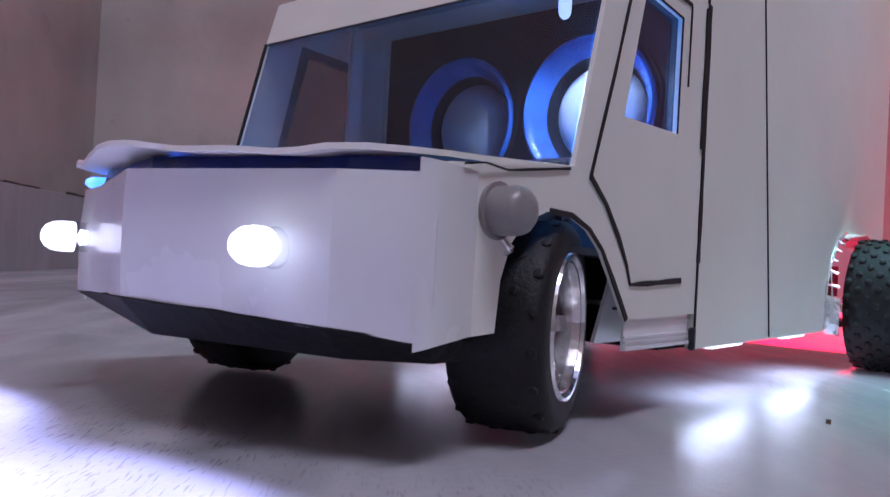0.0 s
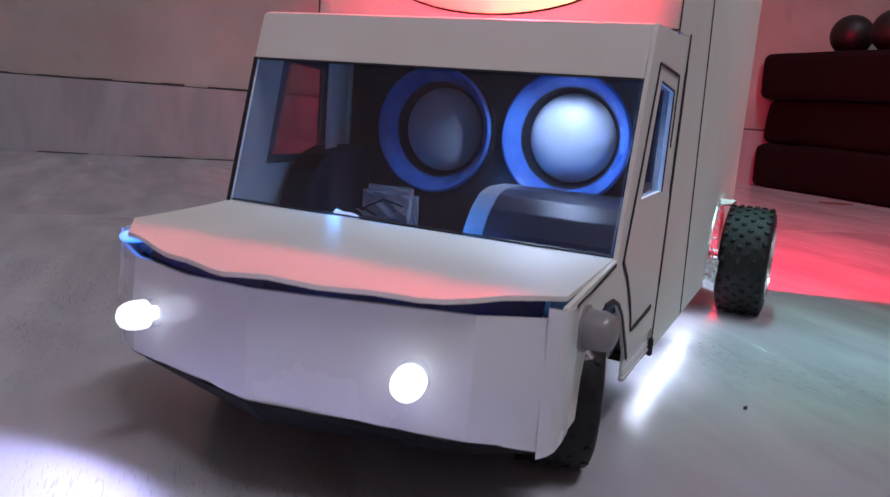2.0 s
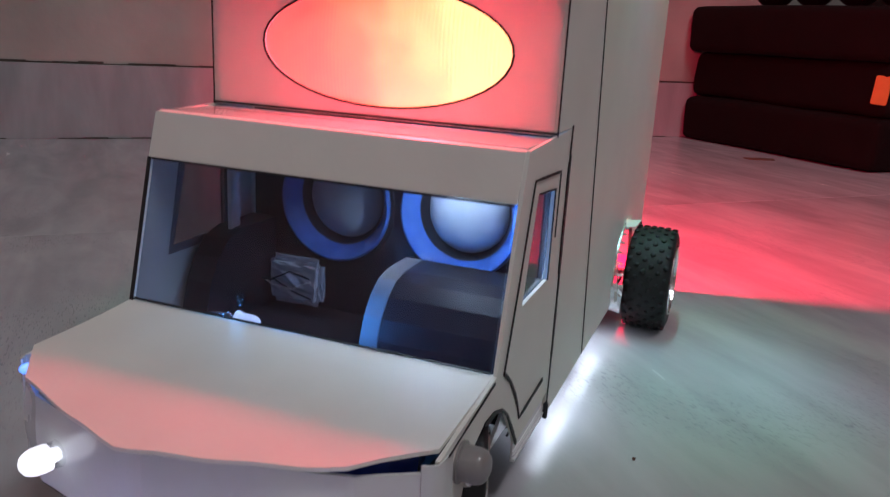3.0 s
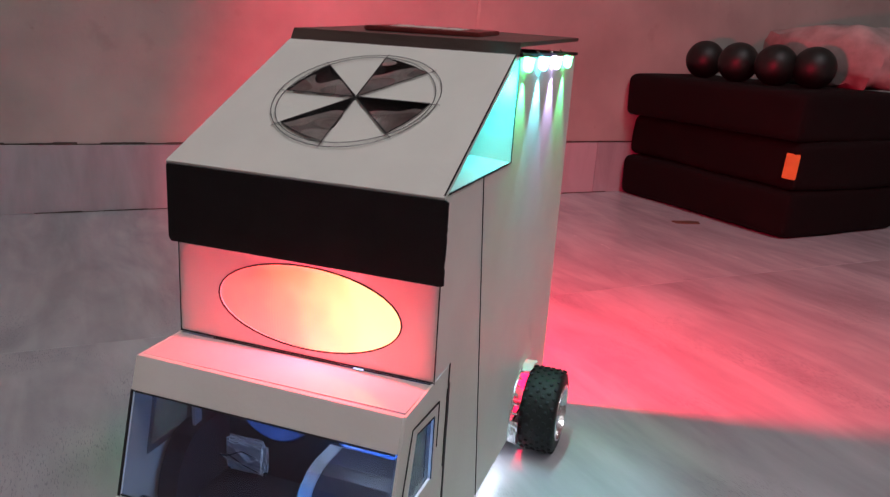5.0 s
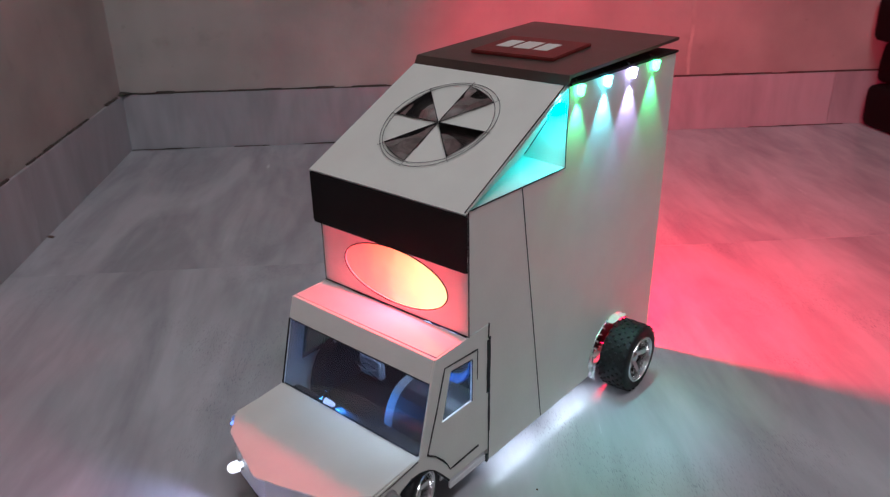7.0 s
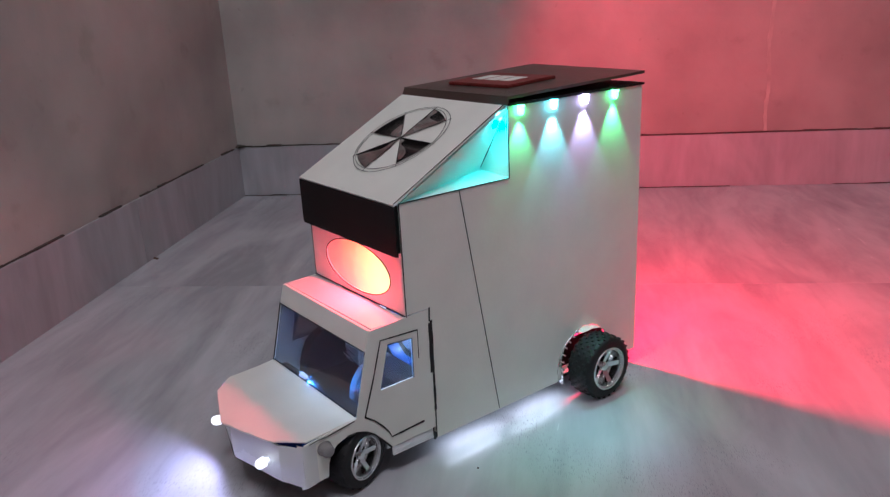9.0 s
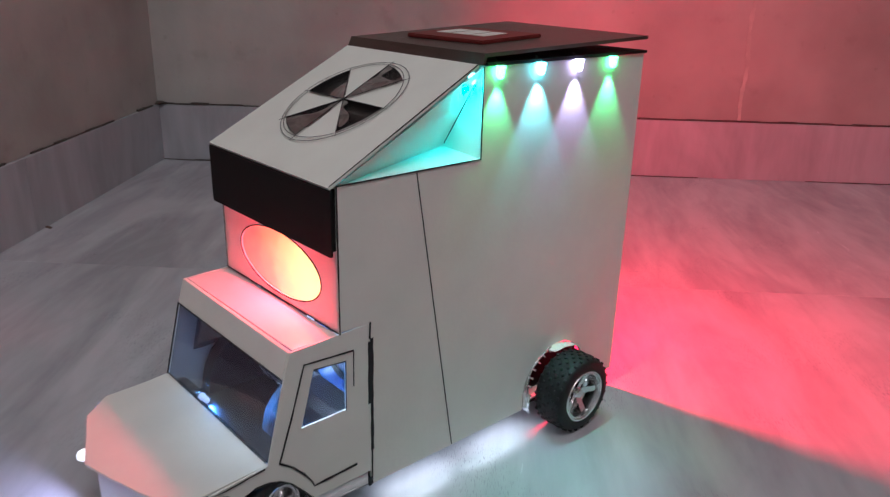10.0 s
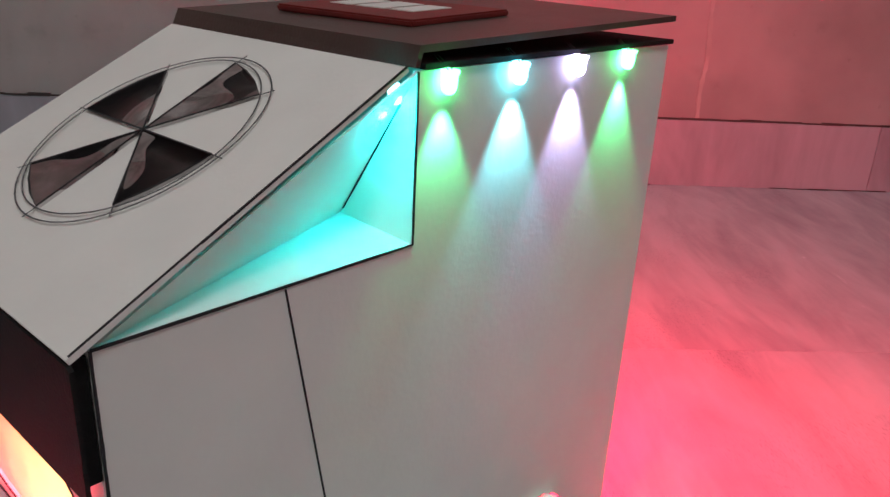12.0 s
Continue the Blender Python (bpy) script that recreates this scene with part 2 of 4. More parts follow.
CONE = material("pale_speaker_cone", (0.66, 0.66, 0.68), 0.5, spread=0.04, bump=0.1)
PLASTER = material("plaster", (0.422, 0.398, 0.370), 0.8, spread=0.24, scale=4.2, bump=1.0, bump_scale=38)


def weathered(mat, scale, lo, hi, tint):
    """Adds scattered chips and stains of another tone to a material."""
    nt = mat.node_tree
    b = nt.nodes["Principled BSDF"]
    source = b.inputs["Base Color"].links[0].from_socket
    tc, noi, mr, mix = (nt.nodes.new("ShaderNode" + k) for k in ("TexCoord", "TexNoise", "MapRange", "MixRGB"))
    noi.inputs["Scale"].default_value, noi.inputs["Detail"].default_value = scale, 5
    mr.inputs["From Min"].default_value, mr.inputs["From Max"].default_value = lo, hi
    mix.blend_type = "MULTIPLY"
    mix.inputs["Color2"].default_value = (*tint, 1)
    nt.links.new(tc.outputs["Object"], noi.inputs["Vector"])
    nt.links.new(noi.outputs["Fac"], mr.inputs["Value"])
    nt.links.new(mr.outputs["Result"], mix.inputs["Fac"])
    nt.links.new(source, mix.inputs["Color1"])
    nt.links.new(mix.outputs["Color"], b.inputs["Base Color"])


weathered(PLASTER, 13, 0.62, 0.70, (0.88, 0.87, 0.85))
weathered(PLASTER, 55, 0.68, 0.73, (0.90, 0.89, 0.87))
weathered(PLASTER, 1.6, 0.48, 0.62, (0.86, 0.85, 0.84))
SEAM = material("pale_plaster_seam", (0.44, 0.412, 0.372), 0.8, spread=0.2, scale=20, bump=0.6, bump_scale=60)
CEILING = material("ceiling_paint", (0.75, 0.74, 0.72), 0.8, spread=0.04, scale=3, bump=0.2)
GROUT = material("grout", (0.36, 0.355, 0.36), 0.8, spread=0.1)
FLOOR = marble("floor_marble", (0.53, 0.53, 0.56), (0.35, 0.348, 0.372), 0.20, 0.25)
SKIRT = marble("skirting_marble", (0.46, 0.455, 0.48), (0.34, 0.335, 0.355), 0.3, 0.15, (4.0, 1.0, 1.2), 0.0)
FABRIC = material("dark_maroon_fabric", (0.006, 0.0024, 0.0026), 0.9, spread=0.3, scale=25, bump=0.6, bump_scale=500, spec=0.2)
TAG = material("orange_label", (0.62, 0.27, 0.05), 0.6, spread=0.1)
GREEN_BALL = material("dark_green_gloss", (0.004, 0.008, 0.006), 0.5, spread=0.3, bump=0.05)
BLUE_FILM = material("blue_film", (0.012, 0.030, 0.20), 0.22, spread=0.5, scale=60, bump=0.8, bump_scale=90, coat=0.4)
CLOTH = material("pale_printed_cloth", (0.34, 0.27, 0.26), 0.85, spread=0.35, scale=22, bump=0.6, bump_scale=120)
DIRT = material("dark_joint_dirt", (0.075, 0.060, 0.052), 0.9, spread=0.4, scale=30)
SCRAP = material("brown_scrap", (0.12, 0.06, 0.04), 0.8)
GLASS = clear("clear_film", (0.68, 0.68, 0.72), 0.05, 0.06)
EPOXY = clear("clear_epoxy", (0.80, 0.80, 0.82), 0.12, 0.06)
INDICATOR = material("milky_plastic", (0.26, 0.25, 0.245), 0.32, spread=0.1, scale=150, bump=0.0)
LED_WHITE = glow("white_led_glow", (0.93, 0.93, 1.0), 1.5)
LED_BLUE = glow("blue_led_glow", (0.04, 0.22, 1.0), 2.5)
UNDER_GLOW = glow("underbody_led_glow", (0.9, 0.94, 1.0), 2)
LED_DASH = glow("pale_blue_led_glow", (0.45, 0.62, 1.0), 2.0)
LED_CYAN = glow("cyan_led_glow", (0.12, 0.85, 1.0), 18)
LED_VIOLET = glow("violet_led_glow", (0.62, 0.50, 1.0), 15)
LED_GREEN = glow("green_led_glow", (0.08, 1.0, 0.25), 15)
TUBE_GLOW = glow("tube_glow", (1.0, 0.96, 0.97), 6)
REAR_GLOW = glow("rear_led_glow", (1.0, 0.12, 0.2), 3)


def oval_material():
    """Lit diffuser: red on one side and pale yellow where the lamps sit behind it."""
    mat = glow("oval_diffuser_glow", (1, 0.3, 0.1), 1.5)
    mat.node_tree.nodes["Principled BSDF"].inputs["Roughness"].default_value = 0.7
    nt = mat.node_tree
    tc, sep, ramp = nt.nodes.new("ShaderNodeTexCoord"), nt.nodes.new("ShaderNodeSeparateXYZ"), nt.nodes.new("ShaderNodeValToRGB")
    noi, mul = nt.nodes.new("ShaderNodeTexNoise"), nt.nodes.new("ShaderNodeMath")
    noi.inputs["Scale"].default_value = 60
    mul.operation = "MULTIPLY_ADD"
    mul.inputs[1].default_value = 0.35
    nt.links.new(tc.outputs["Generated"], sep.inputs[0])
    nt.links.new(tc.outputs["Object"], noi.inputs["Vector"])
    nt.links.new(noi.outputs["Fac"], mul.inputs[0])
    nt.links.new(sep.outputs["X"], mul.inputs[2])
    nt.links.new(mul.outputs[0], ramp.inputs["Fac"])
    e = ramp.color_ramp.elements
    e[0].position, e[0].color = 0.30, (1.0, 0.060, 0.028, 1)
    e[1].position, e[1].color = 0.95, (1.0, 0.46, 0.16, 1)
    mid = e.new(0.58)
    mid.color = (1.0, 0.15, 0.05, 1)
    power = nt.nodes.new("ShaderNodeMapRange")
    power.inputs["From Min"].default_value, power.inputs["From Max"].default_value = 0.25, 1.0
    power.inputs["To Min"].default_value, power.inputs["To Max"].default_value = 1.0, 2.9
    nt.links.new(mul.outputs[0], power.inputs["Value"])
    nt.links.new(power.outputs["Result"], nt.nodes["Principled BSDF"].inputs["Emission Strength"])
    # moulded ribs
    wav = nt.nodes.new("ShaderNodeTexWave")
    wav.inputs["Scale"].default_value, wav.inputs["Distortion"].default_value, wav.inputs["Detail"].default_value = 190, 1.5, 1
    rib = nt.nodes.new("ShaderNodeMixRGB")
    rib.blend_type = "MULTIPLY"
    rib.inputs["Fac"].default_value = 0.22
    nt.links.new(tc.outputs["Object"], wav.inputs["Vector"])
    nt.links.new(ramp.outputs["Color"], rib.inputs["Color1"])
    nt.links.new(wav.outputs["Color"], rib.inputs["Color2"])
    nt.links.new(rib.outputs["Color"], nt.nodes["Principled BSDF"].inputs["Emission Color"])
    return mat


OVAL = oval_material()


# ---- mesh helpers ----
def box(bm, x0, x1, y0, y1, z0, z1, bevel=0.0):
    m = Matrix.LocRotScale(((x0 + x1) / 2, (y0 + y1) / 2, (z0 + z1) / 2), None, (x1 - x0, y1 - y0, z1 - z0))
    vs = bmesh.ops.create_cube(bm, size=1, matrix=m)["verts"]
    if bevel:
        es = list({e for v in vs for e in v.link_edges})
        bmesh.ops.bevel(bm, geom=es, offset=bevel, segments=2, affect="EDGES")
    return bm


def boxed(*a, **k):
    return box(bmesh.new(), *a, **k)


def sheet(outer, off, holes=(), bm=None):
    """A flat sheet with the outline outer and holes, thickened by the vector off."""
    bm = bm or bmesh.new()
    edges = []
    for loop in (outer, *holes):
        vs = [bm.verts.new(p) for p in loop]
        edges += [bm.edges.new((vs[i], vs[(i + 1) % len(vs)])) for i in range(len(vs))]
    faces = [g for g in bmesh.ops.triangle_fill(bm, use_beauty=True, use_dissolve=False, edges=edges)["geom"] if isinstance(g, bmesh.types.BMFace)]
    ext = bmesh.ops.extrude_face_region(bm, geom=faces)["geom"]
    bmesh.ops.translate(bm, vec=off, verts=[g for g in ext if isinstance(g, bmesh.types.BMVert)])
    bmesh.ops.recalc_face_normals(bm, faces=bm.faces)
    return bm


def lathe(bm, profile, m, n=32):
    """Turns (radius, along) pairs round m's z axis."""
    rings = []
    for r, h in profile:
        if r < 1e-7:
            rings.append([bm.verts.new(m @ Vector((0, 0, h)))])
        else:
            rings.append([bm.verts.new(m @ Vector((r * math.cos(2 * math.pi * k / n), r * math.sin(2 * math.pi * k / n), h))) for k in range(n)])
    for a, b in zip(rings, rings[1:]):
        for k in range(n):
            q = [a[k % len(a)], a[(k + 1) % n % len(a)], b[(k + 1) % n % len(b)], b[k % len(b)]]
            q = list(dict.fromkeys(q))
            if len(q) > 2:
                bm.faces.new(q)
    bmesh.ops.recalc_face_normals(bm, faces=bm.faces)
    return bm


def rod(bm, p0, p1, r, n=10):
    p0, p1 = Vector(p0), Vector(p1)
    m = Matrix.Translation(p0) @ (p1 - p0).to_track_quat("Z", "Y").to_matrix().to_4x4()
    d = (p1 - p0).length
    return lathe(bm, [(0, 0), (r, 0), (r, d), (0, d)], m, n)


def line(points, width, normal, thick=0.0004, wobble=0.0):
    """A drawn line: a thin flat band along the points, lying on a face with that normal."""
    bm, nrm = bmesh.new(), Vector(normal).normalized()
    pts = [Vector(p) for p in points]
    closed = (pts[0] - pts[-1]).length < 1e-6
    if closed:
        pts.pop()
    elif wobble:
        fine = []
        for a, b in zip(pts, pts[1:]):
            k = max(1, int((b - a).length / 0.006))
            fine += [a.lerp(b, i / k) for i in range(k)]
        pts = fine + [pts[-1]]
    n, rings = len(pts), []
    for i, p in enumerate(pts):
        before, after = (pts[i - 1], pts[(i + 1) % n]) if closed else (pts[max(i - 1, 0)], pts[min(i + 1, n - 1)])
        s = nrm.cross(after - before).normalized() * width / 2 * random.uniform(1 - wobble, 1 + wobble)
        rings.append([bm.verts.new(q) for q in (p - s, p + s, p + s + nrm * thick, p - s + nrm * thick)])
    for i in range(n if closed else n - 1):
        a, b = rings[i], rings[(i + 1) % n]
        for q in range(4):
            bm.faces.new((a[q], b[q], b[(q + 1) % 4], a[(q + 1) % 4]))
    if not closed:
        bm.faces.new(rings[0])
        bm.faces.new(rings[-1][::-1])
    bmesh.ops.recalc_face_normals(bm, faces=bm.faces)
    return bm


def part(name, bm, mat, parent, label="", smooth=False):
    me = bpy.data.meshes.new(name)
    bm.to_mesh(me)
    bm.free()
    me.materials.append(mat)
    if smooth:
        me.shade_smooth()
        me.set_sharp_from_angle(angle=radians(40))
    ob = new(name, me)
    if parent is not None:
        ob.parent = parent
    if label:
        ob["label"] = label
    return ob


def thing(name, label, category, m=None, group="", kind=""):
    ob = new(name)
    ob.empty_display_size = 0.02
    ob.matrix_world = m or Matrix()
    return tagged(ob, label, category, group, kind)


# ---- the room ----
def wall_box(name, a0, a1, b0, b1, z0, z1, mat, label, bm=None):
    ob = part(name, boxed(a0, a1, -b1, -b0, z0, z1), mat, None)
    ob.matrix_world = Matrix.Translation(CORNER) @ pose(0, 0, 0, 0, 0, TURN)
    return tagged(ob, label, "wall" if "wall" in name else name, kind="structure")


ROOM_M = Matrix.Translation(CORNER) @ pose(0, 0, 0, 0, 0, TURN)
wall_back = wall_box("wall_back", -0.12, ROOM_A + 0.12, -0.12, 0.0, 0, ROOM_H, PLASTER, "bare grey plaster wall behind the truck, uneven")
wall_box("wall_side", -0.12, 0.0, 0.0, ROOM_B, 0, ROOM_H, PLASTER, "bare grey plaster wall meeting the back wall")
wall_box("wall_front", -0.12, ROOM_A + 0.12, ROOM_B, ROOM_B + 0.12, 0, ROOM_H, PLASTER, "plain plaster wall closing the room")
wall_box("wall_far", ROOM_A, ROOM_A + 0.12, 0.0, ROOM_B, 0, ROOM_H, PLASTER, "plain plaster wall closing the room")
wall_box("ceiling", -0.12, ROOM_A + 0.12, -0.12, ROOM_B + 0.12, ROOM_H, ROOM_H + 0.1, CEILING, "plain white painted ceiling")
floor = wall_box("floor", -0.12, ROOM_A + 0.12, -0.12, ROOM_B + 0.12, -0.10, -0.0025, GROUT, "polished pale grey marble tile floor with faint veins")
ridge = [(1.083 + 0.012 * (1 - k / 40) + 0.004 * noise.noise(Vector((k * 0.45, 2, 5))), 0.0005, 0.101 + 2.4 * (k / 40) ** 1.6) for k in range(41)]
part("plaster_seam", line(ridge, 0.0060, (0, -1, 0), 0.0019, wobble=0.45), SEAM, wall_back, "uneven vertical plaster seam")
tagged(floor, category="floor")

# ceiling tube
tube = thing("ceiling_light", "white tube light on the ceiling, lit", "lamp", Matrix.Translation(tube_at) @ pose(0, 0, 0, 0, 0, TURN))
part("housing", boxed(-0.6, 0.6, -0.03, 0.03, 0.034, 0.15, bevel=0.004), CARD, tube)
bm = bmesh.new()
rod(bm, (-0.58, 0, 0.018), (0.58, 0, 0.018), 0.013, 16)
part("tube", bm, TUBE_GLOW, tube, "glowing white glass tube")

# ---- the toy truck ----
truck = thing("toy_truck", "handmade white card toy truck with loudspeakers and lit coloured lights", "toy truck")
W = 0.0755           # half width of the cargo box
Z0, Z1, Z2 = 0.0195, 0.2393, 0.3012   # bottom, front edge of the slope, top
Y2, YR = 0.1215, 0.2995


def arch(cy, cz, r, a0, a1, n=12):
    return [(cy + r * math.cos(radians(a0 + (a1 - a0) * k / n)), cz + r * math.sin(radians(a0 + (a1 - a0) * k / n))) for k in range(n + 1)]


for s in (1, -1):
    def on(y, z, x=W):
        return Vector((s * x, y, z))
    inner = Vector((-s * 0.0025, 0, 0))
    nrm = Vector((s, 0, 0))
    # cargo side with the wheel cut-out
    outline = [(0.0270, Z0), (0.0270, 0.1440), (0.0035, 0.1440), (0.0035, Z1), (Y2, Z1), (Y2, Z2), (YR, Z2), (YR - 0.001, Z0 - 0.0005)]
    outline += [(0.2585, Z0)] + arch(0.2190, 0.0300, 0.0395, -14, 194) + [(0.1795, Z0)]
    side = part("cargo_side", sheet([on(*p) for p in outline], inner), CARD, truck, "plain white card side of the cargo box")
    part("seam_line", line([on(0.0650, Z1 - 0.001, W + 0.0001), on(0.1020, Z0 + 0.001, W + 0.0001)], 0.0006, nrm), INK, side, "thin black drawn line")
    part("edge_line", line([on(0.0036, Z1, W + 0.0001), on(Y2, Z1, W + 0.0001), on(Y2, Z2, W + 0.0001)], 0.0009, nrm, wobble=0.2), INK, side)
    part("edge_line", line([on(0.0036, 0.1425, W + 0.0001), on(0.0036, Z1, W + 0.0001)], 0.0009, nrm, wobble=0.2), INK, side)
    # the three-cornered notch beside the slope
    A, B, C, I = on(0.004, Z1), on(Y2 - 0.0005, Z2 - 0.0005), on(Y2 - 0.0005, Z1), Vector((s * 0.0375, 0.1200, Z1 + 0.0030))
    bm = bmesh.new()
    va, vb, vc, vi = (bm.verts.new(q) for q in (A, B, C, I))
    for tri in ((va, vc, vi), (vb, vc, vi), (va, vb, vi)):
        bm.faces.new(tri)
    bmesh.ops.recalc_face_normals(bm, faces=bm.faces)
    centre = (A + B + C + I) / 4
    if sum(f.normal.dot(f.calc_center_median() - centre) for f in bm.faces) < 0:
        bmesh.ops.reverse_faces(bm, faces=bm.faces)
    bmesh.ops.solidify(bm, geom=list(bm.faces), thickness=-0.001)
    seam = [I.lerp(B, u) + Vector((s, -0.6, 0.2)) * 0.0004 for u in (0.03, 0.3, 0.6, 0.8)]
    notch = part("lamp_niche", bm, CARD, truck, "folded white card niche lit by one coloured lamp")
    part("niche_seam", line(seam, 0.0007, (s, -0.6, 0.2), wobble=0.3), INK, notch, "dark seam in the fold of the niche")
    # cab side
    cx = W + 0.0003
    cab = [(0.0266, 0.1437), (-0.0326, 0.1417), (-0.0376, 0.1246), (-0.0514, 0.0700), (-0.1000, 0.0650), (-0.1020, 0.0280), (-0.0815, 0.0292),
           (-0.0802, 0.0410), (-0.0770, 0.0490), (-0.0715, 0.0545), (-0.0620, 0.0578), (-0.0520, 0.0575), (-0.0430, 0.0545), (-0.0360, 0.0495),
           (-0.0290, 0.0412), (-0.0204, 0.0305), (0.0180, 0.0311), (0.0266, 0.0313)]
    win = [(-0.0168, 0.1250), (0.0072, 0.1230), (0.0068, 0.0872), (-0.0270, 0.0868)]
    cab_side = part("cab_side", sheet([on(y, z, cx) for y, z in cab], Vector((-s * 0.0014, 0, 0)), [[on(y, z, cx) for y, z in win]]), CARD, truck, "white card cab side with a cut-out window and wheel arch")
    pane = part("side_window", sheet([on(y, z, cx - 0.0017) for y, z in ((-0.021, 0.128), (0.0105, 0.1265), (0.0100, 0.084), (-0.031, 0.0835))], Vector((-s * 0.0006, 0, 0))), GLASS, cab_side, "clear plastic film window pane")
    pane.visible_shadow = False
    lx = cx + 0.0001
    part("door_line", line([on(*p, lx) for p in ((0.0135, 0.1288), (-0.0235, 0.1306), (-0.0335, 0.0980), (-0.0438, 0.0680))], 0.0009, nrm, wobble=0.3), INK, cab_side, "black drawn door outline")
    part("door_line", line([on(*p, lx) for p in ((0.0131, 0.1030), (0.0135, 0.1283))], 0.0005, nrm, wobble=0.3), INK, cab_side)
    part("door_line", line([on(*p, lx) for p in ((-0.0438, 0.0683), (-0.0350, 0.0618), (-0.0270, 0.0530), (-0.0220, 0.0462), (-0.0192, 0.0404), (-0.0090, 0.0408), (0.0146, 0.0420))], 0.0013, nrm, wobble=0.4), INK, cab_side)
    part("arch_line", line([on(y, z, lx) for y, z in cab[10:16]], 0.0014, nrm, wobble=0.3), INK, cab_side, "black edge line round the wheel arch")
    part("door_line", line([on(y, z, lx) for y, z in win[:2] + win[1:3]], 0.0006, nrm), INK, cab_side)
    # dark slit between cab and cargo box
    part("slit", line([on(0.0268, 0.145, cx + 0.0002), on(0.0262, 0.1330, cx + 0.0002)], 0.0012, nrm), INK, truck, "black line along the cab's rear edge")
    part("slit", line([on(0.0262, 0.1310, cx + 0.0002), on(0.0258, 0.1000, cx + 0.0002), on(0.0256, 0.0850, cx + 0.0002)], 0.0022, nrm, wobble=0.25), INK, truck, "black line along the cab's rear edge")
    part("slit", line([on(0.0280, 0.1330, W + 0.0003), on(0.0278, 0.0480, W + 0.0003)], 0.0022, nrm, wobble=0.2), INK, truck, "black gap behind the cab")
    part("slit", line([on(0.0276, 0.0480, W + 0.0003), on(0.0274, 0.0200, W + 0.0003)], 0.0010, nrm), INK, truck)
    # shiny chassis board behind the front wheel
    board = part("foil_board", sheet([(s * 0.0650, -0.0185, 0.0225), (s * 0.0650, 0.0260, 0.0225), (s * 0.0724, 0.0260, 0.0520), (s * 0.0724, -0.0185, 0.0520)], (-s * 0.0012, 0, 0.0004)), BRIGHT_BOARD, truck, "silver foil covered chassis board")
    for k, z in enumerate((0.0405, 0.0345)):
        bm = bmesh.new()
        rod(bm, (s * 0.0728, -0.022, z - 0.001), (s * 0.0724, -0.014, z - 0.0012), 0.0005, 6)
        rod(bm, (s * 0.0724, -0.014, z - 0.0012), (s * 0.0726, -0.002, z + 0.0010), 0.0005, 6)
        part("wire", bm, PLASTIC, board, "thin black wire")
    bm = boxed(*sorted((s * 0.0738, s * 0.0746)), -0.0190, 0.0245, 0.0215, 0.0318)
    for z0, z1, d in ((0.0216, 0.0226, 0.0012), (0.0236, 0.0243, 0.0008), (0.0250, 0.0256, 0.0006), (0.0290, 0.0296, 0.0005)):
        box(bm, *sorted((s * 0.0745, s * (0.0745 + d))), -0.0190, 0.0245, z0, z1)
    part("skirt_plate", bm, SILVER, board, "ribbed silver strip along the bottom of the cab")

# cargo box: front with the oval light, slope, floor, inner partition
oc, ow, oh = (0.0036, 0.1704), 0.0535, 0.0228


def oval(y, k=1.0, n=40):
    return [Vector((oc[0] + ow * k * math.cos(2 * math.pi * i / n), y, oc[1] + oh * k * math.sin(2 * math.pi * i / n))) for i in range(n)]


front = part("cargo_front", sheet([(-W + 0.001, 0.0030, 0.1430), (W - 0.001, 0.0030, 0.1430), (W - 0.001, 0.0030, Z1), (-W + 0.001, 0.0030, Z1)], (0, 0.0025, 0), [oval(0.0030)]), THIN_CARD, truck, "white card front of the cargo box with an oval light")
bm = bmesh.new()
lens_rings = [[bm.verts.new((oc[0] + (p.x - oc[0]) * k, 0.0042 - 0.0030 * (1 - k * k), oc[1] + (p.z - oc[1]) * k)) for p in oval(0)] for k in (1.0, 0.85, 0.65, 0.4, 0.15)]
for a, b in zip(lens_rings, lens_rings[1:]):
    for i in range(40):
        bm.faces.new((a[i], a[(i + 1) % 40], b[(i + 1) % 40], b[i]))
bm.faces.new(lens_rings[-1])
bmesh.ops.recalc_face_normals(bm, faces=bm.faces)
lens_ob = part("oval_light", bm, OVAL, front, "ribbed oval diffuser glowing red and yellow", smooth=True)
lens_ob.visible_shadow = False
o = oval(0.0029)
part("oval_outline", line(o + [o[0]], 0.0008, (0, -1, 0)), INK, front)
part("edge_line", line([(-W, 0.0028, 0.1438), (W, 0.0028, 0.1438)], 0.0008, (0, -1, 0)), INK, front)
ragged = [(0.0797 + 0.0007 * noise.noise(Vector((k * 1.9, 5, 2))), 0.1974 + 0.0400 * k / 22) for k in range(23)]
outline = [(-0.0750, 0.1968), (0.0780, 0.1968)] + ragged + [(0.0785, 0.2384), (-0.0760, 0.2384), (-0.0768, 0.2376), (-0.0766, 0.1990)]
band_front = part("black_band", sheet([(x, -0.0036, z) for x, z in outline], (0, 0.0013, 0)), BLACK, truck, "black card band with a ragged end across the cargo front")
part("band_backing", boxed(-0.0745, 0.0745, -0.0023, 0.0034, 0.1985, 0.2375), BLACK, band_front)

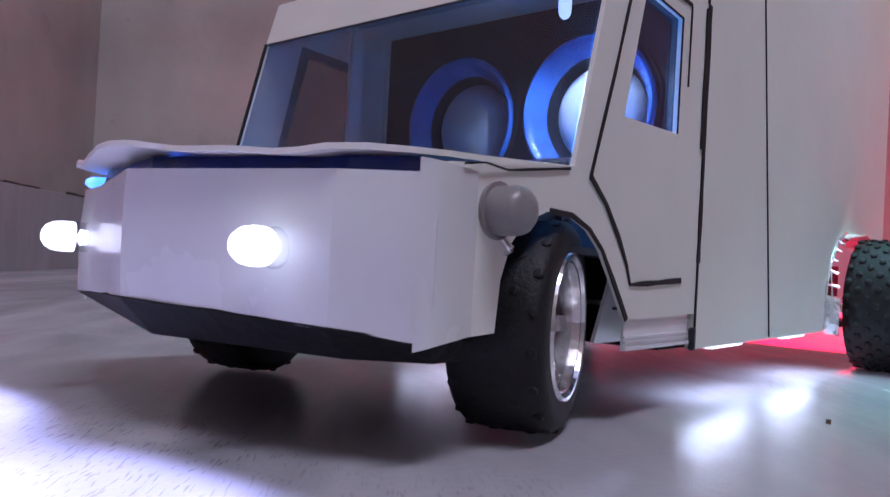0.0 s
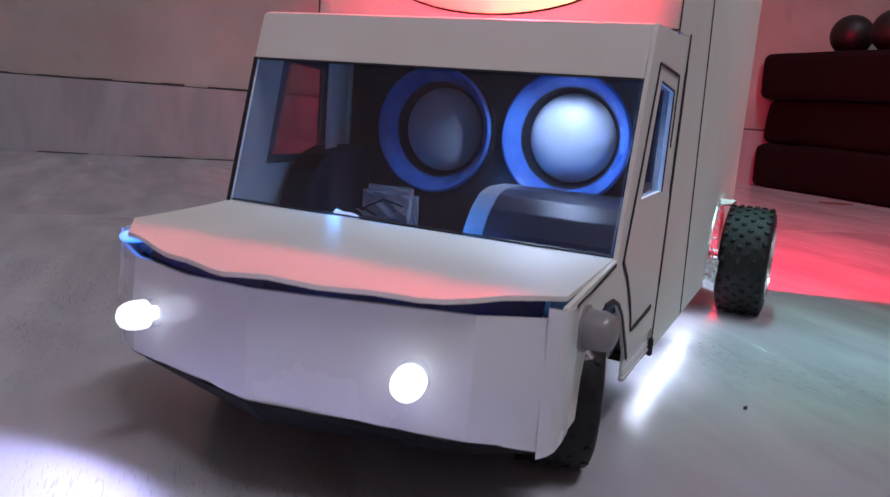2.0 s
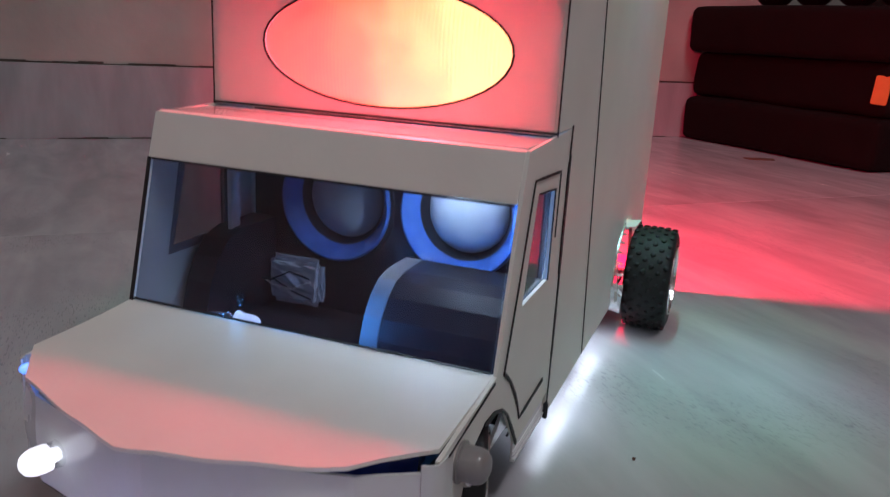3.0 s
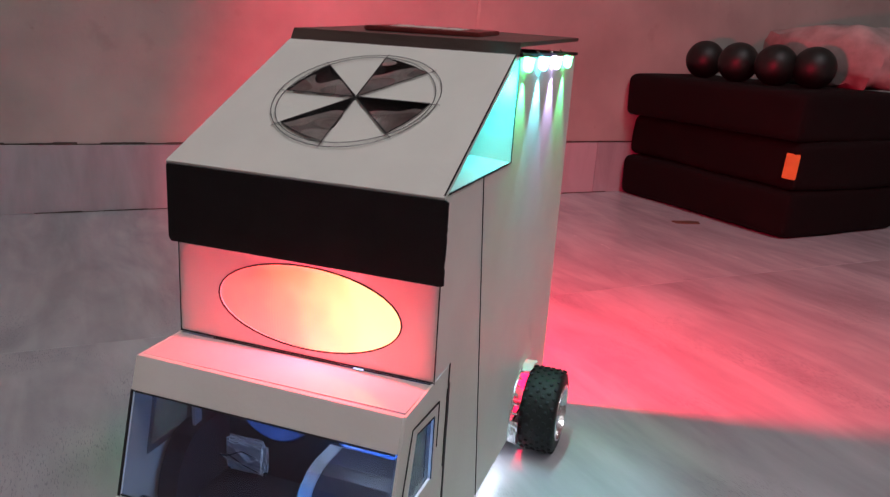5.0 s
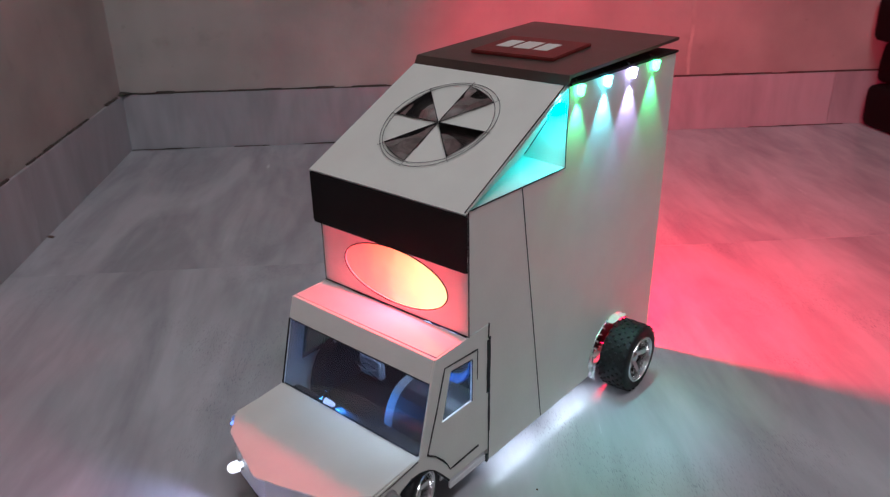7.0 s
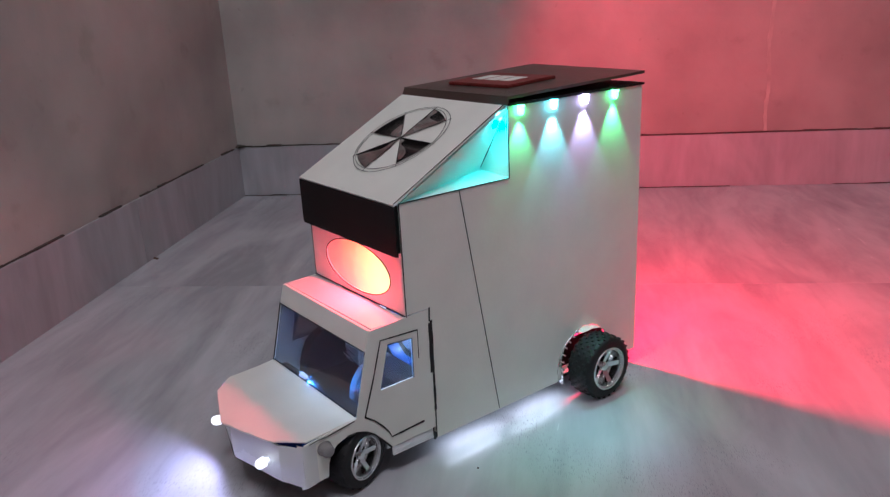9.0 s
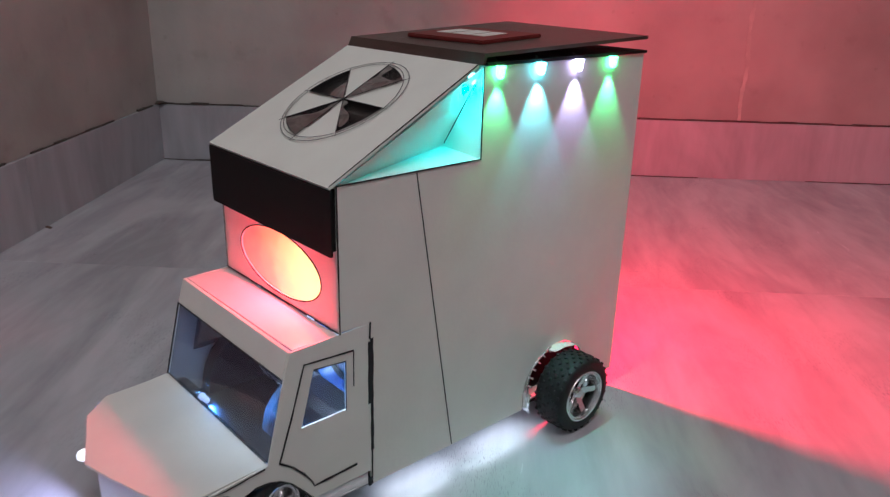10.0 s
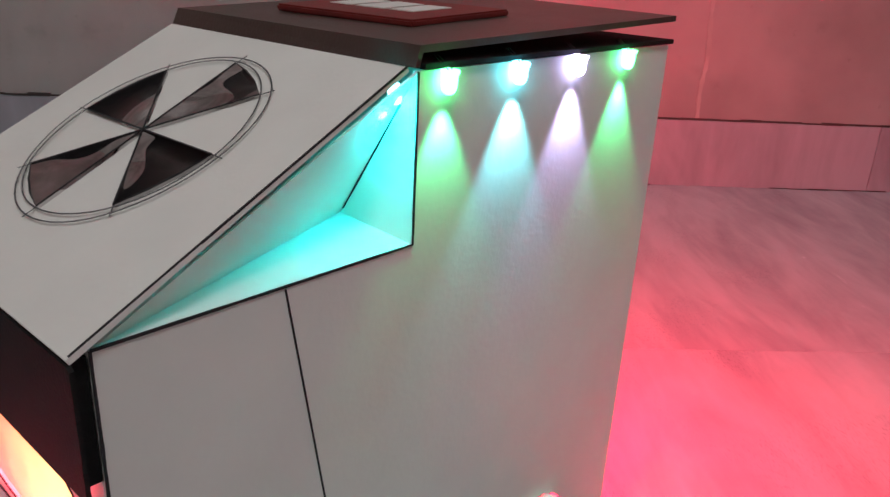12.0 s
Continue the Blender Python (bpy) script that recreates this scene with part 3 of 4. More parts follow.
SLOPE_FOOT, SLOPE_TOP = Vector((0, -0.0025, Z1 - 0.001)), Vector((0, 0.1180, Z2 + 0.0001))
SLOPE_U = (SLOPE_TOP - SLOPE_FOOT).normalized()
SLOPE_N = Vector((1, 0, 0)).cross(SLOPE_U)
slope = part("slope_panel", sheet([SLOPE_FOOT + Vector((-0.0772, 0, 0)), SLOPE_FOOT + Vector((0.0778, 0, 0)), SLOPE_TOP + Vector((0.0748, 0, 0)), SLOPE_TOP + Vector((-0.0750, 0, 0))], SLOPE_N * 0.0018), CARD, truck, "sloping white card panel with a drawn pinwheel")
hub = SLOPE_FOOT.lerp(SLOPE_TOP, 0.545) + Vector((-0.0004, 0, 0)) + SLOPE_N * 0.0031


def dial(r, a, lift=0.0):
    a = radians(a)
    return hub + Vector((1, 0, 0)) * r * math.cos(a) + SLOPE_U * r * math.sin(a) + SLOPE_N * lift


for a in (0, 90, 180, 270):
    wedge = part("fan_blade", sheet([dial(0.0005, a - 22, -0.0012), dial(0.0440, a - 45, -0.0012), dial(0.0425, a - 30, -0.0012), dial(0.0425, a - 15, -0.0012), dial(0.0440, a, -0.0012)], SLOPE_N * 0.0012), MIRROR, slope, "mirror foil wedge of the pinwheel")
    part("blade_line", line([dial(0.0005, a, 0.0), dial(0.0440, a, 0.0), dial(0.0425, a - 15, 0.0), dial(0.0425, a - 30, 0.0), dial(0.0440, a - 45, 0.0), dial(0.0005, a - 45, 0.0)], 0.0005, SLOPE_N), INK, slope)
for r in (0.0448, 0.0478):
    part("pencil_circle", line([dial(r + 0.0005 * math.sin(3 * radians(k) + r * 900), k, -0.0002) for k in range(0, 361, 6)], 0.0005, SLOPE_N, 0.0002), PENCIL, slope, "thin pencil circle")
for k in range(0, 360, 45):
    part("pencil_tick", line([dial(0.0440, k, -0.0002), dial(0.0495, k, -0.0002)], 0.0004, SLOPE_N, 0.0002), PENCIL, slope)
part("edge_line", line([Vector((0.0772, -0.0015, Z1 - 0.0005)) + SLOPE_N * 0.0016, Vector((0.0746, 0.1185, Z2)) + SLOPE_N * 0.0020], 0.0009, SLOPE_N), INK, slope)
part("inner_shelf", boxed(-W + 0.0028, W - 0.0028, 0.0058, 0.2000, 0.1428, 0.1446), CARD, truck, "white card shelf inside the cargo box")
bm = bmesh.new()
box(bm, -0.0722, 0.0722, 0.0560, 0.0575, 0.1448, 0.2330)
box(bm, -0.0722, -0.0708, 0.0058, 0.0560, 0.1448, 0.2330)
box(bm, 0.0708, 0.0722, 0.0058, 0.0560, 0.1448, 0.2330)
box(bm, -0.0722, 0.0722, 0.0058, 0.0575, 0.2330, 0.2345)
part("lamp_housing", bm, CARD, truck, "white card housing round the oval light")
part("cargo_floor", boxed(-W + 0.003, W - 0.003, 0.008, YR - 0.003, 0.0200, 0.0230), BLACK, truck, "black card underside")
partition = part("rear_partition", boxed(-W + 0.003, W - 0.003, 0.1680, 0.1700, 0.0240, Z2 - 0.001), CARD, truck, "white inner card wall behind the open tail")
part("inner_floor", boxed(-W + 0.003, W - 0.003, 0.1705, YR - 0.003, 0.0232, 0.0246), CARD, truck, "white card floor inside the open tail")
holder = part("lamp_holder", boxed(-0.006, 0.006, 0.2690, 0.2710, 0.2600, Z2, bevel=0.0004), CARD, truck, "white card strip holding the tail lamp")
part("rear_light", boxed(-0.005, 0.005, 0.2712, 0.2750, 0.2610, 0.2750, bevel=0.001), REAR_GLOW, holder, "lit coloured lamp in the open tail")

# lid: a lower black sheet, and a brown upper sheet that stands a little open at the tail
part("roof_sheet", boxed(-W - 0.0015, W + 0.0015, 0.1235, YR + 0.002, Z2 + 0.0006, Z2 + 0.0026), BLACK, truck, "black card roof sheet")
bm = bmesh.new()
sheet([(-0.0740, 0.1205, Z2 + 0.0060), (0.0755, 0.1225, Z2 + 0.0060), (0.0765, YR + 0.0022, Z2 + 0.0112), (-0.0786, YR + 0.0010, Z2 + 0.0130)], (0, 0, 0.0026), bm=bm)
lid = part("roof_lid", bm, BROWN, truck, "dark brown card lid standing slightly open at the tail")
part("lid_front", sheet([(-0.0748, 0.1172, Z2 + 0.0010), (0.0752, 0.1205, Z2 + 0.0012), (0.0755, 0.1223, Z2 + 0.0086), (-0.0740, 0.1203, Z2 + 0.0086)], (0, 0.0022, 0)), BROWN, lid)
plate_m = Matrix.Translation((-0.002, 0.185, Z2 + 0.0113)) @ pose(0, 0, 0, 1.9, 0.3, 5)
plate = part("badge_plate", boxed(-0.0390, 0.0390, -0.0345, 0.0345, -0.0004, 0.0026, bevel=0.0008), RED_CARD, lid, "red card badge plate")
plate.matrix_local = plate_m
for x0, x1, y0, y1 in ((-0.0280, -0.0150, -0.0120, 0.0150), (-0.0115, 0.0045, -0.0120, 0.0160), (0.0080, 0.0210, -0.0120, 0.0150)):
    mark = part("badge_mark", boxed(x0, x1, y0, y1, 0.0024, 0.0030), CARD, plate, "pale mark on the badge")


# small lamps
def led(name, r, length, m, mat, parent, label):
    """A round-nosed lamp along m's z, with its collar at the base."""
    bm = bmesh.new()
    lathe(bm, [(0, 0), (r * 1.18, 0), (r * 1.18, length * 0.12), (r, length * 0.13), (r, length * 0.62), (r * 0.92, length * 0.78), (r * 0.7, length * 0.91), (r * 0.36, length * 0.98), (0, length)], m, 20)
    ob = part(name, bm, mat, parent, label, smooth=True)
    return ob


for s in (1, -1):
    m = Matrix.Translation((s * 0.0430, -0.1165, 0.0455)) @ pose(0, 0, 0, 89, 0, s * 15)
    r_, l_ = 0.0043, 0.0135
    bm = lathe(bmesh.new(), [(0, l_ * 0.36), (r_ * 0.97, l_ * 0.36), (r_, l_ * 0.40), (r_, l_ * 0.62), (r_ * 0.92, l_ * 0.78), (r_ * 0.7, l_ * 0.91), (r_ * 0.36, l_ * 0.98), (0, l_)], m, 24)
    h = part("headlight", bm, LED_WHITE, truck, "round-nosed white lamp, lit", smooth=True)
    bm = lathe(bmesh.new(), [(r_ * 1.2, 0), (r_ * 1.2, l_ * 0.08), (r_ * 0.98, l_ * 0.10), (r_ * 0.98, l_ * 0.35)], m, 24)
    base = part("lamp_base", bm, EPOXY, h, "clear plastic base of the lamp", smooth=True)
    base.visible_shadow = False
    bm = lathe(bmesh.new(), [(0, l_ * 0.02), (r_ * 0.45, l_ * 0.02), (r_ * 0.55, l_ * 0.25), (0, l_ * 0.32)], m, 12)
    part("lamp_core", bm, LED_WHITE, h, "bright core of the lamp", smooth=True)
    m = Matrix.Translation((s * W, -0.0830, 0.0562)) @ pose(0, 0, 0, 0, s * 90, 0)
    h = led("side_indicator", 0.0055, 0.0098, m, INDICATOR, truck, "milky unlit indicator lamp")
    bm = bmesh.new()
    rod(bm, (s * (W + 0.0014), -0.0815, 0.0500), (s * (W + 0.0030), -0.0805, 0.0478), 0.0009, 8)
    rod(bm, (s * (W + 0.0030), -0.0805, 0.0478), (s * (W + 0.0012), -0.0800, 0.0468), 0.0006, 8)
    part("lead", bm, CHROME, h, "bent metal lead")
    for y, mat in zip((0.1340, 0.1745, 0.2155, 0.2560), (LED_GREEN, LED_CYAN, LED_VIOLET, LED_GREEN)):
        m = Matrix.Translation((s * (W + 0.0034), y, Z2 + 0.0002)) @ pose(0, 0, 0, 180, s * 4, 0)
        h = led("roof_lamp", 0.0029, 0.0088, m, mat, truck, "small round-nosed lamp hanging under the roof edge, lit")
        bm = bmesh.new()
        for k in (-1, 1):
            rod(bm, (s * (W + 0.0034), y + k * 0.001, Z2), (s * (W - 0.004), y + k * 0.001, Z2 + 0.0045), 0.0003, 6)
        part("lead", bm, CHROME, h)
    m = Matrix.Translation((s * (W - 0.0060), Y2 - 0.0060, Z2 - 0.0050)) @ pose(0, 0, 0, 200, 0, 0)
    led("niche_lamp", 0.0022, 0.0070, m, LED_CYAN, truck, "small lit lamp in the niche")
ROOF_LIGHTS = ((0.1340, (0.1, 1.0, 0.35), 0.26), (0.1745, (0.20, 0.85, 1.0), 0.42), (0.2155, (0.62, 0.5, 1.0), 0.35), (0.2560, (0.1, 1.0, 0.3), 0.32))
for s in (1, -1):
    for y, colour, power in ROOF_LIGHTS:
        lamp("roof_lamp_light", "SPOT", look((s * (W + 0.0050), y, Z2 - 0.0095), (s * (W - 0.004), y, Z2 - 0.11)), power, colour, 0.0024, angle=66, blend=0.55)
        lamp("roof_lamp_beam", "SPOT", look((s * (W + 0.0062), y, Z2 - 0.0100), (s * (W + 0.085), y - 0.03, 0.0)), 0.42, colour, 0.0012, angle=34, blend=1.0)
    lamp("niche_lamp_light", "POINT", pose(s * (W - 0.0065), Y2 - 0.0090, Z2 - 0.0150), 0.27, (0.02, 0.80, 0.85), 0.002)

# cab: roof, visor, windscreen
cab_roof = part("cab_roof", boxed(-0.0742, 0.0742, -0.0300, 0.0028, 0.1398, 0.1423), LAMINATE, truck, "white card cab roof")
part("visor", sheet([(-0.0745, -0.0328, 0.1420), (0.0745, -0.0332, 0.1414), (0.0742, -0.0380, 0.1248), (-0.0742, -0.0380, 0.1246)], (0, 0.0020, 0.0006)), CARD, truck, "white card strip over the windscreen")
screen = part("windscreen", sheet([(-0.0735, -0.0374, 0.1246), (0.0735, -0.0374, 0.1246), (0.0735, -0.0512, 0.0698), (-0.0735, -0.0512, 0.0698)], (0, 0.0006, -0.0002)), GLASS, truck, "clear film windscreen")
screen.visible_shadow = False
part("screen_edge", line([(-0.0748, -0.0380, 0.1248), (-0.0748, -0.0518, 0.0700)], 0.0016, (0, -1, 0.28)), INK, truck, "black edge of the windscreen")
part("screen_edge", line([(-0.0735, -0.0382, 0.1243), (0.0735, -0.0382, 0.1243)], 0.0008, (0, -1, 0.28)), INK, truck, "black edge of the windscreen")

# nose and hood
NOSE = [(-0.0755, -0.1020), (-0.0570, -0.1135), (0.0, -0.1290), (0.0570, -0.1135), (0.0755, -0.1020)]
bend = [Vector((x, y)) for x, y in NOSE]
fine = []
for p, q in zip(bend, bend[1:]):
    k = max(1, int((q - p).length / 0.0025))
    fine += [p.lerp(q, u / k) for u in range(k)]
fine.append(bend[-1])
bm, cols_v = bmesh.new(), []
for k, p in enumerate(fine):
    side = (fine[min(k + 1, len(fine) - 1)] - fine[max(k - 1, 0)]).normalized()
    out = Vector((side.y, -side.x))
    col = []
    for u in range(7):
        foot = 0.0316 - 0.0042 * (p.x / 0.0755) ** 2
        head = 0.0625 - 0.0026 * max(0.0, min(1.0, -p.x / 0.03))
        z = foot + (head - foot) * u / 6
        swell = 0.0007 * noise.noise(Vector((p.x * 38, z * 60, 4))) + 0.0006 * math.sin(math.pi * u / 6)
        edge = 0.0006 * noise.noise(Vector((p.x * 90, 3, 1))) if u == 0 else 0.0
        col.append(bm.verts.new((p.x + out.x * swell, p.y + out.y * swell, z + edge)))
    cols_v.append(col)
for a, b in zip(cols_v, cols_v[1:]):
    for u in range(6):
        bm.faces.new((a[u], b[u], b[u + 1], a[u + 1]))
bmesh.ops.recalc_face_normals(bm, faces=bm.faces)
if sum(f.normal.y for f in bm.faces) > 0:
    bmesh.ops.reverse_faces(bm, faces=bm.faces)
bmesh.ops.solidify(bm, geom=list(bm.faces), thickness=0.0014)
nose = part("nose_panel", bm, GLOSSY_CARD, truck, "glossy taped white card nose, folded in four", smooth=True)
nose.data.set_sharp_from_angle(angle=radians(11))  # crisp folds
bm = bmesh.new()
cols = 25
rows_h = 10
grid_v = []
for i in range(rows_h + 1):
    u = i / rows_h
    row = []
    for j in range(cols + 1):
        x = -0.0745 + 0.149 * j / cols
        ax = abs(x)
        yf = -0.1365 + 0.0200 * ax / 0.0565 if ax < 0.0565 else -0.1165 + 0.0190 * (ax - 0.0565) / 0.0180
        y = -0.0505 + (yf + 0.0505) * u
        z = 0.0702 - 0.0030 * u + (0.0007 * math.sin(x * 95 + 1.0) + 0.0004 * math.sin(x * 230)) * u ** 3
        row.append(bm.verts.new((x, y, z)))
    grid_v.append(row)
for i in range(rows_h):
    for j in range(cols):
        bm.faces.new((grid_v[i][j], grid_v[i][j + 1], grid_v[i + 1][j + 1], grid_v[i + 1][j]))
ext = bmesh.ops.extrude_face_region(bm, geom=list(bm.faces))["geom"]
bmesh.ops.translate(bm, vec=(0, 0, -0.0013), verts=[g for g in ext if isinstance(g, bmesh.types.BMVert)])
bmesh.ops.recalc_face_normals(bm, faces=bm.faces)
part("hood", bm, CARD, truck, "white card hood with a wavy front edge", smooth=True)
part("hood_edge", line([(-0.0735, -0.0516, 0.0708), (0.0735, -0.0516, 0.0708)], 0.0008, (0, -0.3, 1)), INK, truck)
m = Matrix.Translation((-0.0640, -0.0985, 0.0632)) @ pose(0, 0, 0, 90, 0, -38)
led("hood_light", 0.0020, 0.0110, m, LED_BLUE, truck, "small blue lamp under the hood edge, lit")
for s in (1, -1):
    # taped strip folded round the nose corner
    bm = bmesh.new()
    fold = [(s * 0.0726, -0.1046), (s * 0.0748, -0.1031), (s * 0.0763, -0.1012), (s * 0.0766, -0.0960), (s * 0.0764, -0.0905)]
    cols_v = [[bm.verts.new((x + 0.0004 * noise.noise(Vector((x * 90, z * 70, 2))), y, z)) for z in (0.0258 + 0.0008 * k, 0.037, 0.048, 0.058, 0.0655 - 0.0004 * k)] for k, (x, y) in enumerate(fold)]
    for a, b in zip(cols_v, cols_v[1:]):
        for u in range(4):
            bm.faces.new((a[u], b[u], b[u + 1], a[u + 1]))
    bmesh.ops.recalc_face_normals(bm, faces=bm.faces)
    bmesh.ops.solidify(bm, geom=list(bm.faces), thickness=0.0007)
    part("corner_strip", bm, GLOSSY_CARD, nose, "glossy taped strip round the nose corner", smooth=True)
    part("hood_joint", line([(s * 0.0768, -0.0960, 0.0650), (s * 0.0768, -0.0890, 0.0660), (s * 0.0760, -0.0800, 0.0655), (s * 0.0760, -0.0540, 0.0690)], 0.0006, (s, 0, 0), wobble=0.5), INK, truck, "thin dark joint below the hood edge")
    # folded black tab at the foot of the cab's rear edge
    part("foot_tab", boxed(*sorted((s * 0.0752, s * 0.0772)), 0.0240, 0.0262, 0.0195, 0.0268, bevel=0.0004), PLASTIC, truck, "small dark tab at the cab's rear foot")
# film under the hood edge
part("blue_film", sheet([(-0.0720, -0.0985, 0.0590), (-0.0545, -0.1095, 0.0590), (0.0, -0.1245, 0.0590), (0.0545, -0.1095, 0.0590), (0.0690, -0.0995, 0.0590), (0.0690, -0.0945, 0.0590), (0.0, -0.1190, 0.0590), (-0.0720, -0.0935, 0.0590)], (0, 0.002, 0.0072)), BLUE_FILM, truck, "dark blue shiny film under the hood edge")
# dark sheet in place of the shade under the hood, and the black lower bumper
part("hood_shade_sheet", sheet([(-0.070, -0.052, 0.0560), (0.070, -0.052, 0.0560), (0.070, -0.098, 0.0560), (0.0, -0.1240, 0.0560), (-0.070, -0.098, 0.0560)], (0, 0, 0.003)), PLASTIC, truck, "dark sheet standing in for the shade under the hood")
bm = bmesh.new()
top = [(-0.0757, -0.1015), (-0.0572, -0.1143), (0.0, -0.1298), (0.0572, -0.1143), (0.0757, -0.1015)]
low = [(-0.0695, -0.0935), (-0.0530, -0.1050), (0.0, -0.1205), (0.0530, -0.1050), (0.0690, -0.0935)]
feet = (0.0258, 0.0242, 0.0226, 0.0220, 0.0222)
va = [bm.verts.new((x, y, 0.0322 - 0.0042 * (x / 0.0755) ** 2)) for x, y in top] + [bm.verts.new((0.0735, -0.085, 0.0278)), bm.verts.new((-0.0735, -0.085, 0.0278))]
vb = [bm.verts.new((x, y, z)) for (x, y), z in zip(low, feet)] + [bm.verts.new((0.0700, -0.085, 0.0225)), bm.verts.new((-0.0700, -0.085, 0.0250))]
bm.faces.new(va)
bm.faces.new(vb)
for i in range(7):
    bm.faces.new((va[i], va[(i + 1) % 7], vb[(i + 1) % 7], vb[i]))
bmesh.ops.bevel(bm, geom=list(bm.edges), offset=0.0005, segments=1, affect="EDGES")
bmesh.ops.recalc_face_normals(bm, faces=bm.faces)
part("bumper", bm, SHINY_BLACK, truck, "black card lower bumper")
part("chassis", boxed(-0.0440, 0.0440, -0.0900, 0.0300, 0.0200, 0.0280, bevel=0.001), BLACK, truck, "black card chassis under the cab")


# wheels
def lathe_part(bm, profile, m, n):
    """As lathe(), for many small pieces in one mesh, without turning their normals one by one."""
    rings = [[bm.verts.new(m @ Vector((q * math.cos(2 * math.pi * k / n), q * math.sin(2 * math.pi * k / n), z))) for k in range(n if q else 1)] for q, z in profile]
    for a, b in zip(rings, rings[1:]):
        for k in range(n):
            bm.faces.new(list(dict.fromkeys([a[k], a[(k + 1) % n], b[(k + 1) % len(b)], b[k % len(b)]])))


def wheel(name, r, w, m, label, studs, around, tall):
    """A tyre with rows of studs and a chrome five-spoke rim; the axle is m's z, the outer face at +z."""
    hubm = thing_part(name, m, label)
    bm = bmesh.new()
    h = w / 2
    lathe(bm, [(r * 0.62, -h), (r * 0.84, -h), (r * 0.905, -h * 0.95), (r * 0.945, -h * 0.84), (r * 0.962, -h * 0.62), (r * 0.968, -h * 0.3), (r * 0.97, 0.0), (r * 0.968, h * 0.3), (r * 0.962, h * 0.62), (r * 0.945, h * 0.84), (r * 0.905, h * 0.95), (r * 0.84, h), (r * 0.68, h), (r * 0.64, h * 0.93), (r * 0.62, h * 0.7), (r * 0.62, -h)], Matrix(), 64)
    for row in range(studs):
        z = h * (-0.80 + 1.60 * row / (studs - 1))
        base = r * (0.955 if abs(z) > h * 0.7 else 0.966)
        for k in range(around):
            a = 2 * math.pi * (k + 0.5 * (row % 2)) / around
            m_ = Matrix.Rotation(a, 4, "Z") @ Matrix.Translation((base - r * 0.01, 0, z)) @ pose(0, 0, 0, 0, 90, 0)
            knob = r * random.uniform(0.046, 0.054)
            lathe_part(bm, [(knob, 0), (knob * 0.92, r * tall * 0.8), (knob * 0.6, r * tall), (0, r * tall)], m_, 7)
    bmesh.ops.recalc_face_normals(bm, faces=bm.faces)
    part("tyre", bm, RUBBER, hubm, "black rubber tyre with small round studs", smooth=True)
    bm = bmesh.new()
    lathe(bm, [(r * 0.66, h * 0.90), (r * 0.675, h * 1.0), (r * 0.665, h * 1.06), (r * 0.635, h * 1.05), (r * 0.62, h * 0.92), (r * 0.60, h * 0.90), (r * 0.595, h * 0.98), (r * 0.575, h * 0.97), (r * 0.56, h * 0.78), (r * 0.54, h * 0.2), (r * 0.50, h * 0.05), (0, h * 0.05)], Matrix(), 40)
    for k in range(5):
        a = 2 * math.pi * k / 5 + 0.3
        mm = Matrix.Rotation(a, 4, "Z") @ Matrix.Translation((r * 0.33, 0, h * 0.52)) @ pose(0, 0, 0, 0, -18, 0) @ Matrix.Diagonal((r * 0.50, r * 0.15, h * 0.14, 1))
        bmesh.ops.create_cube(bm, size=1, matrix=mm)
    lathe(bm, [(0, h * 0.72), (r * 0.10, h * 0.70), (r * 0.14, h * 0.60), (r * 0.14, h * 0.05)], Matrix(), 16)
    part("rim", bm, CHROME, hubm, "chrome five-spoke rim")
    # flat black disc gives the shade between the spokes as colour
    part("spoke_gap_shade", lathe(bmesh.new(), [(r * 0.40, h * 0.06), (r * 0.40, h * 0.10), (0, h * 0.10)], Matrix(), 24), BLACK, hubm, "black disc standing in for the shade behind the spokes")
    return hubm


def thing_part(name, m, label):
    ob = new(name)
    ob.empty_display_size = 0.01
    ob.parent = truck
    ob.matrix_local = m
    ob["label"] = label
    return ob


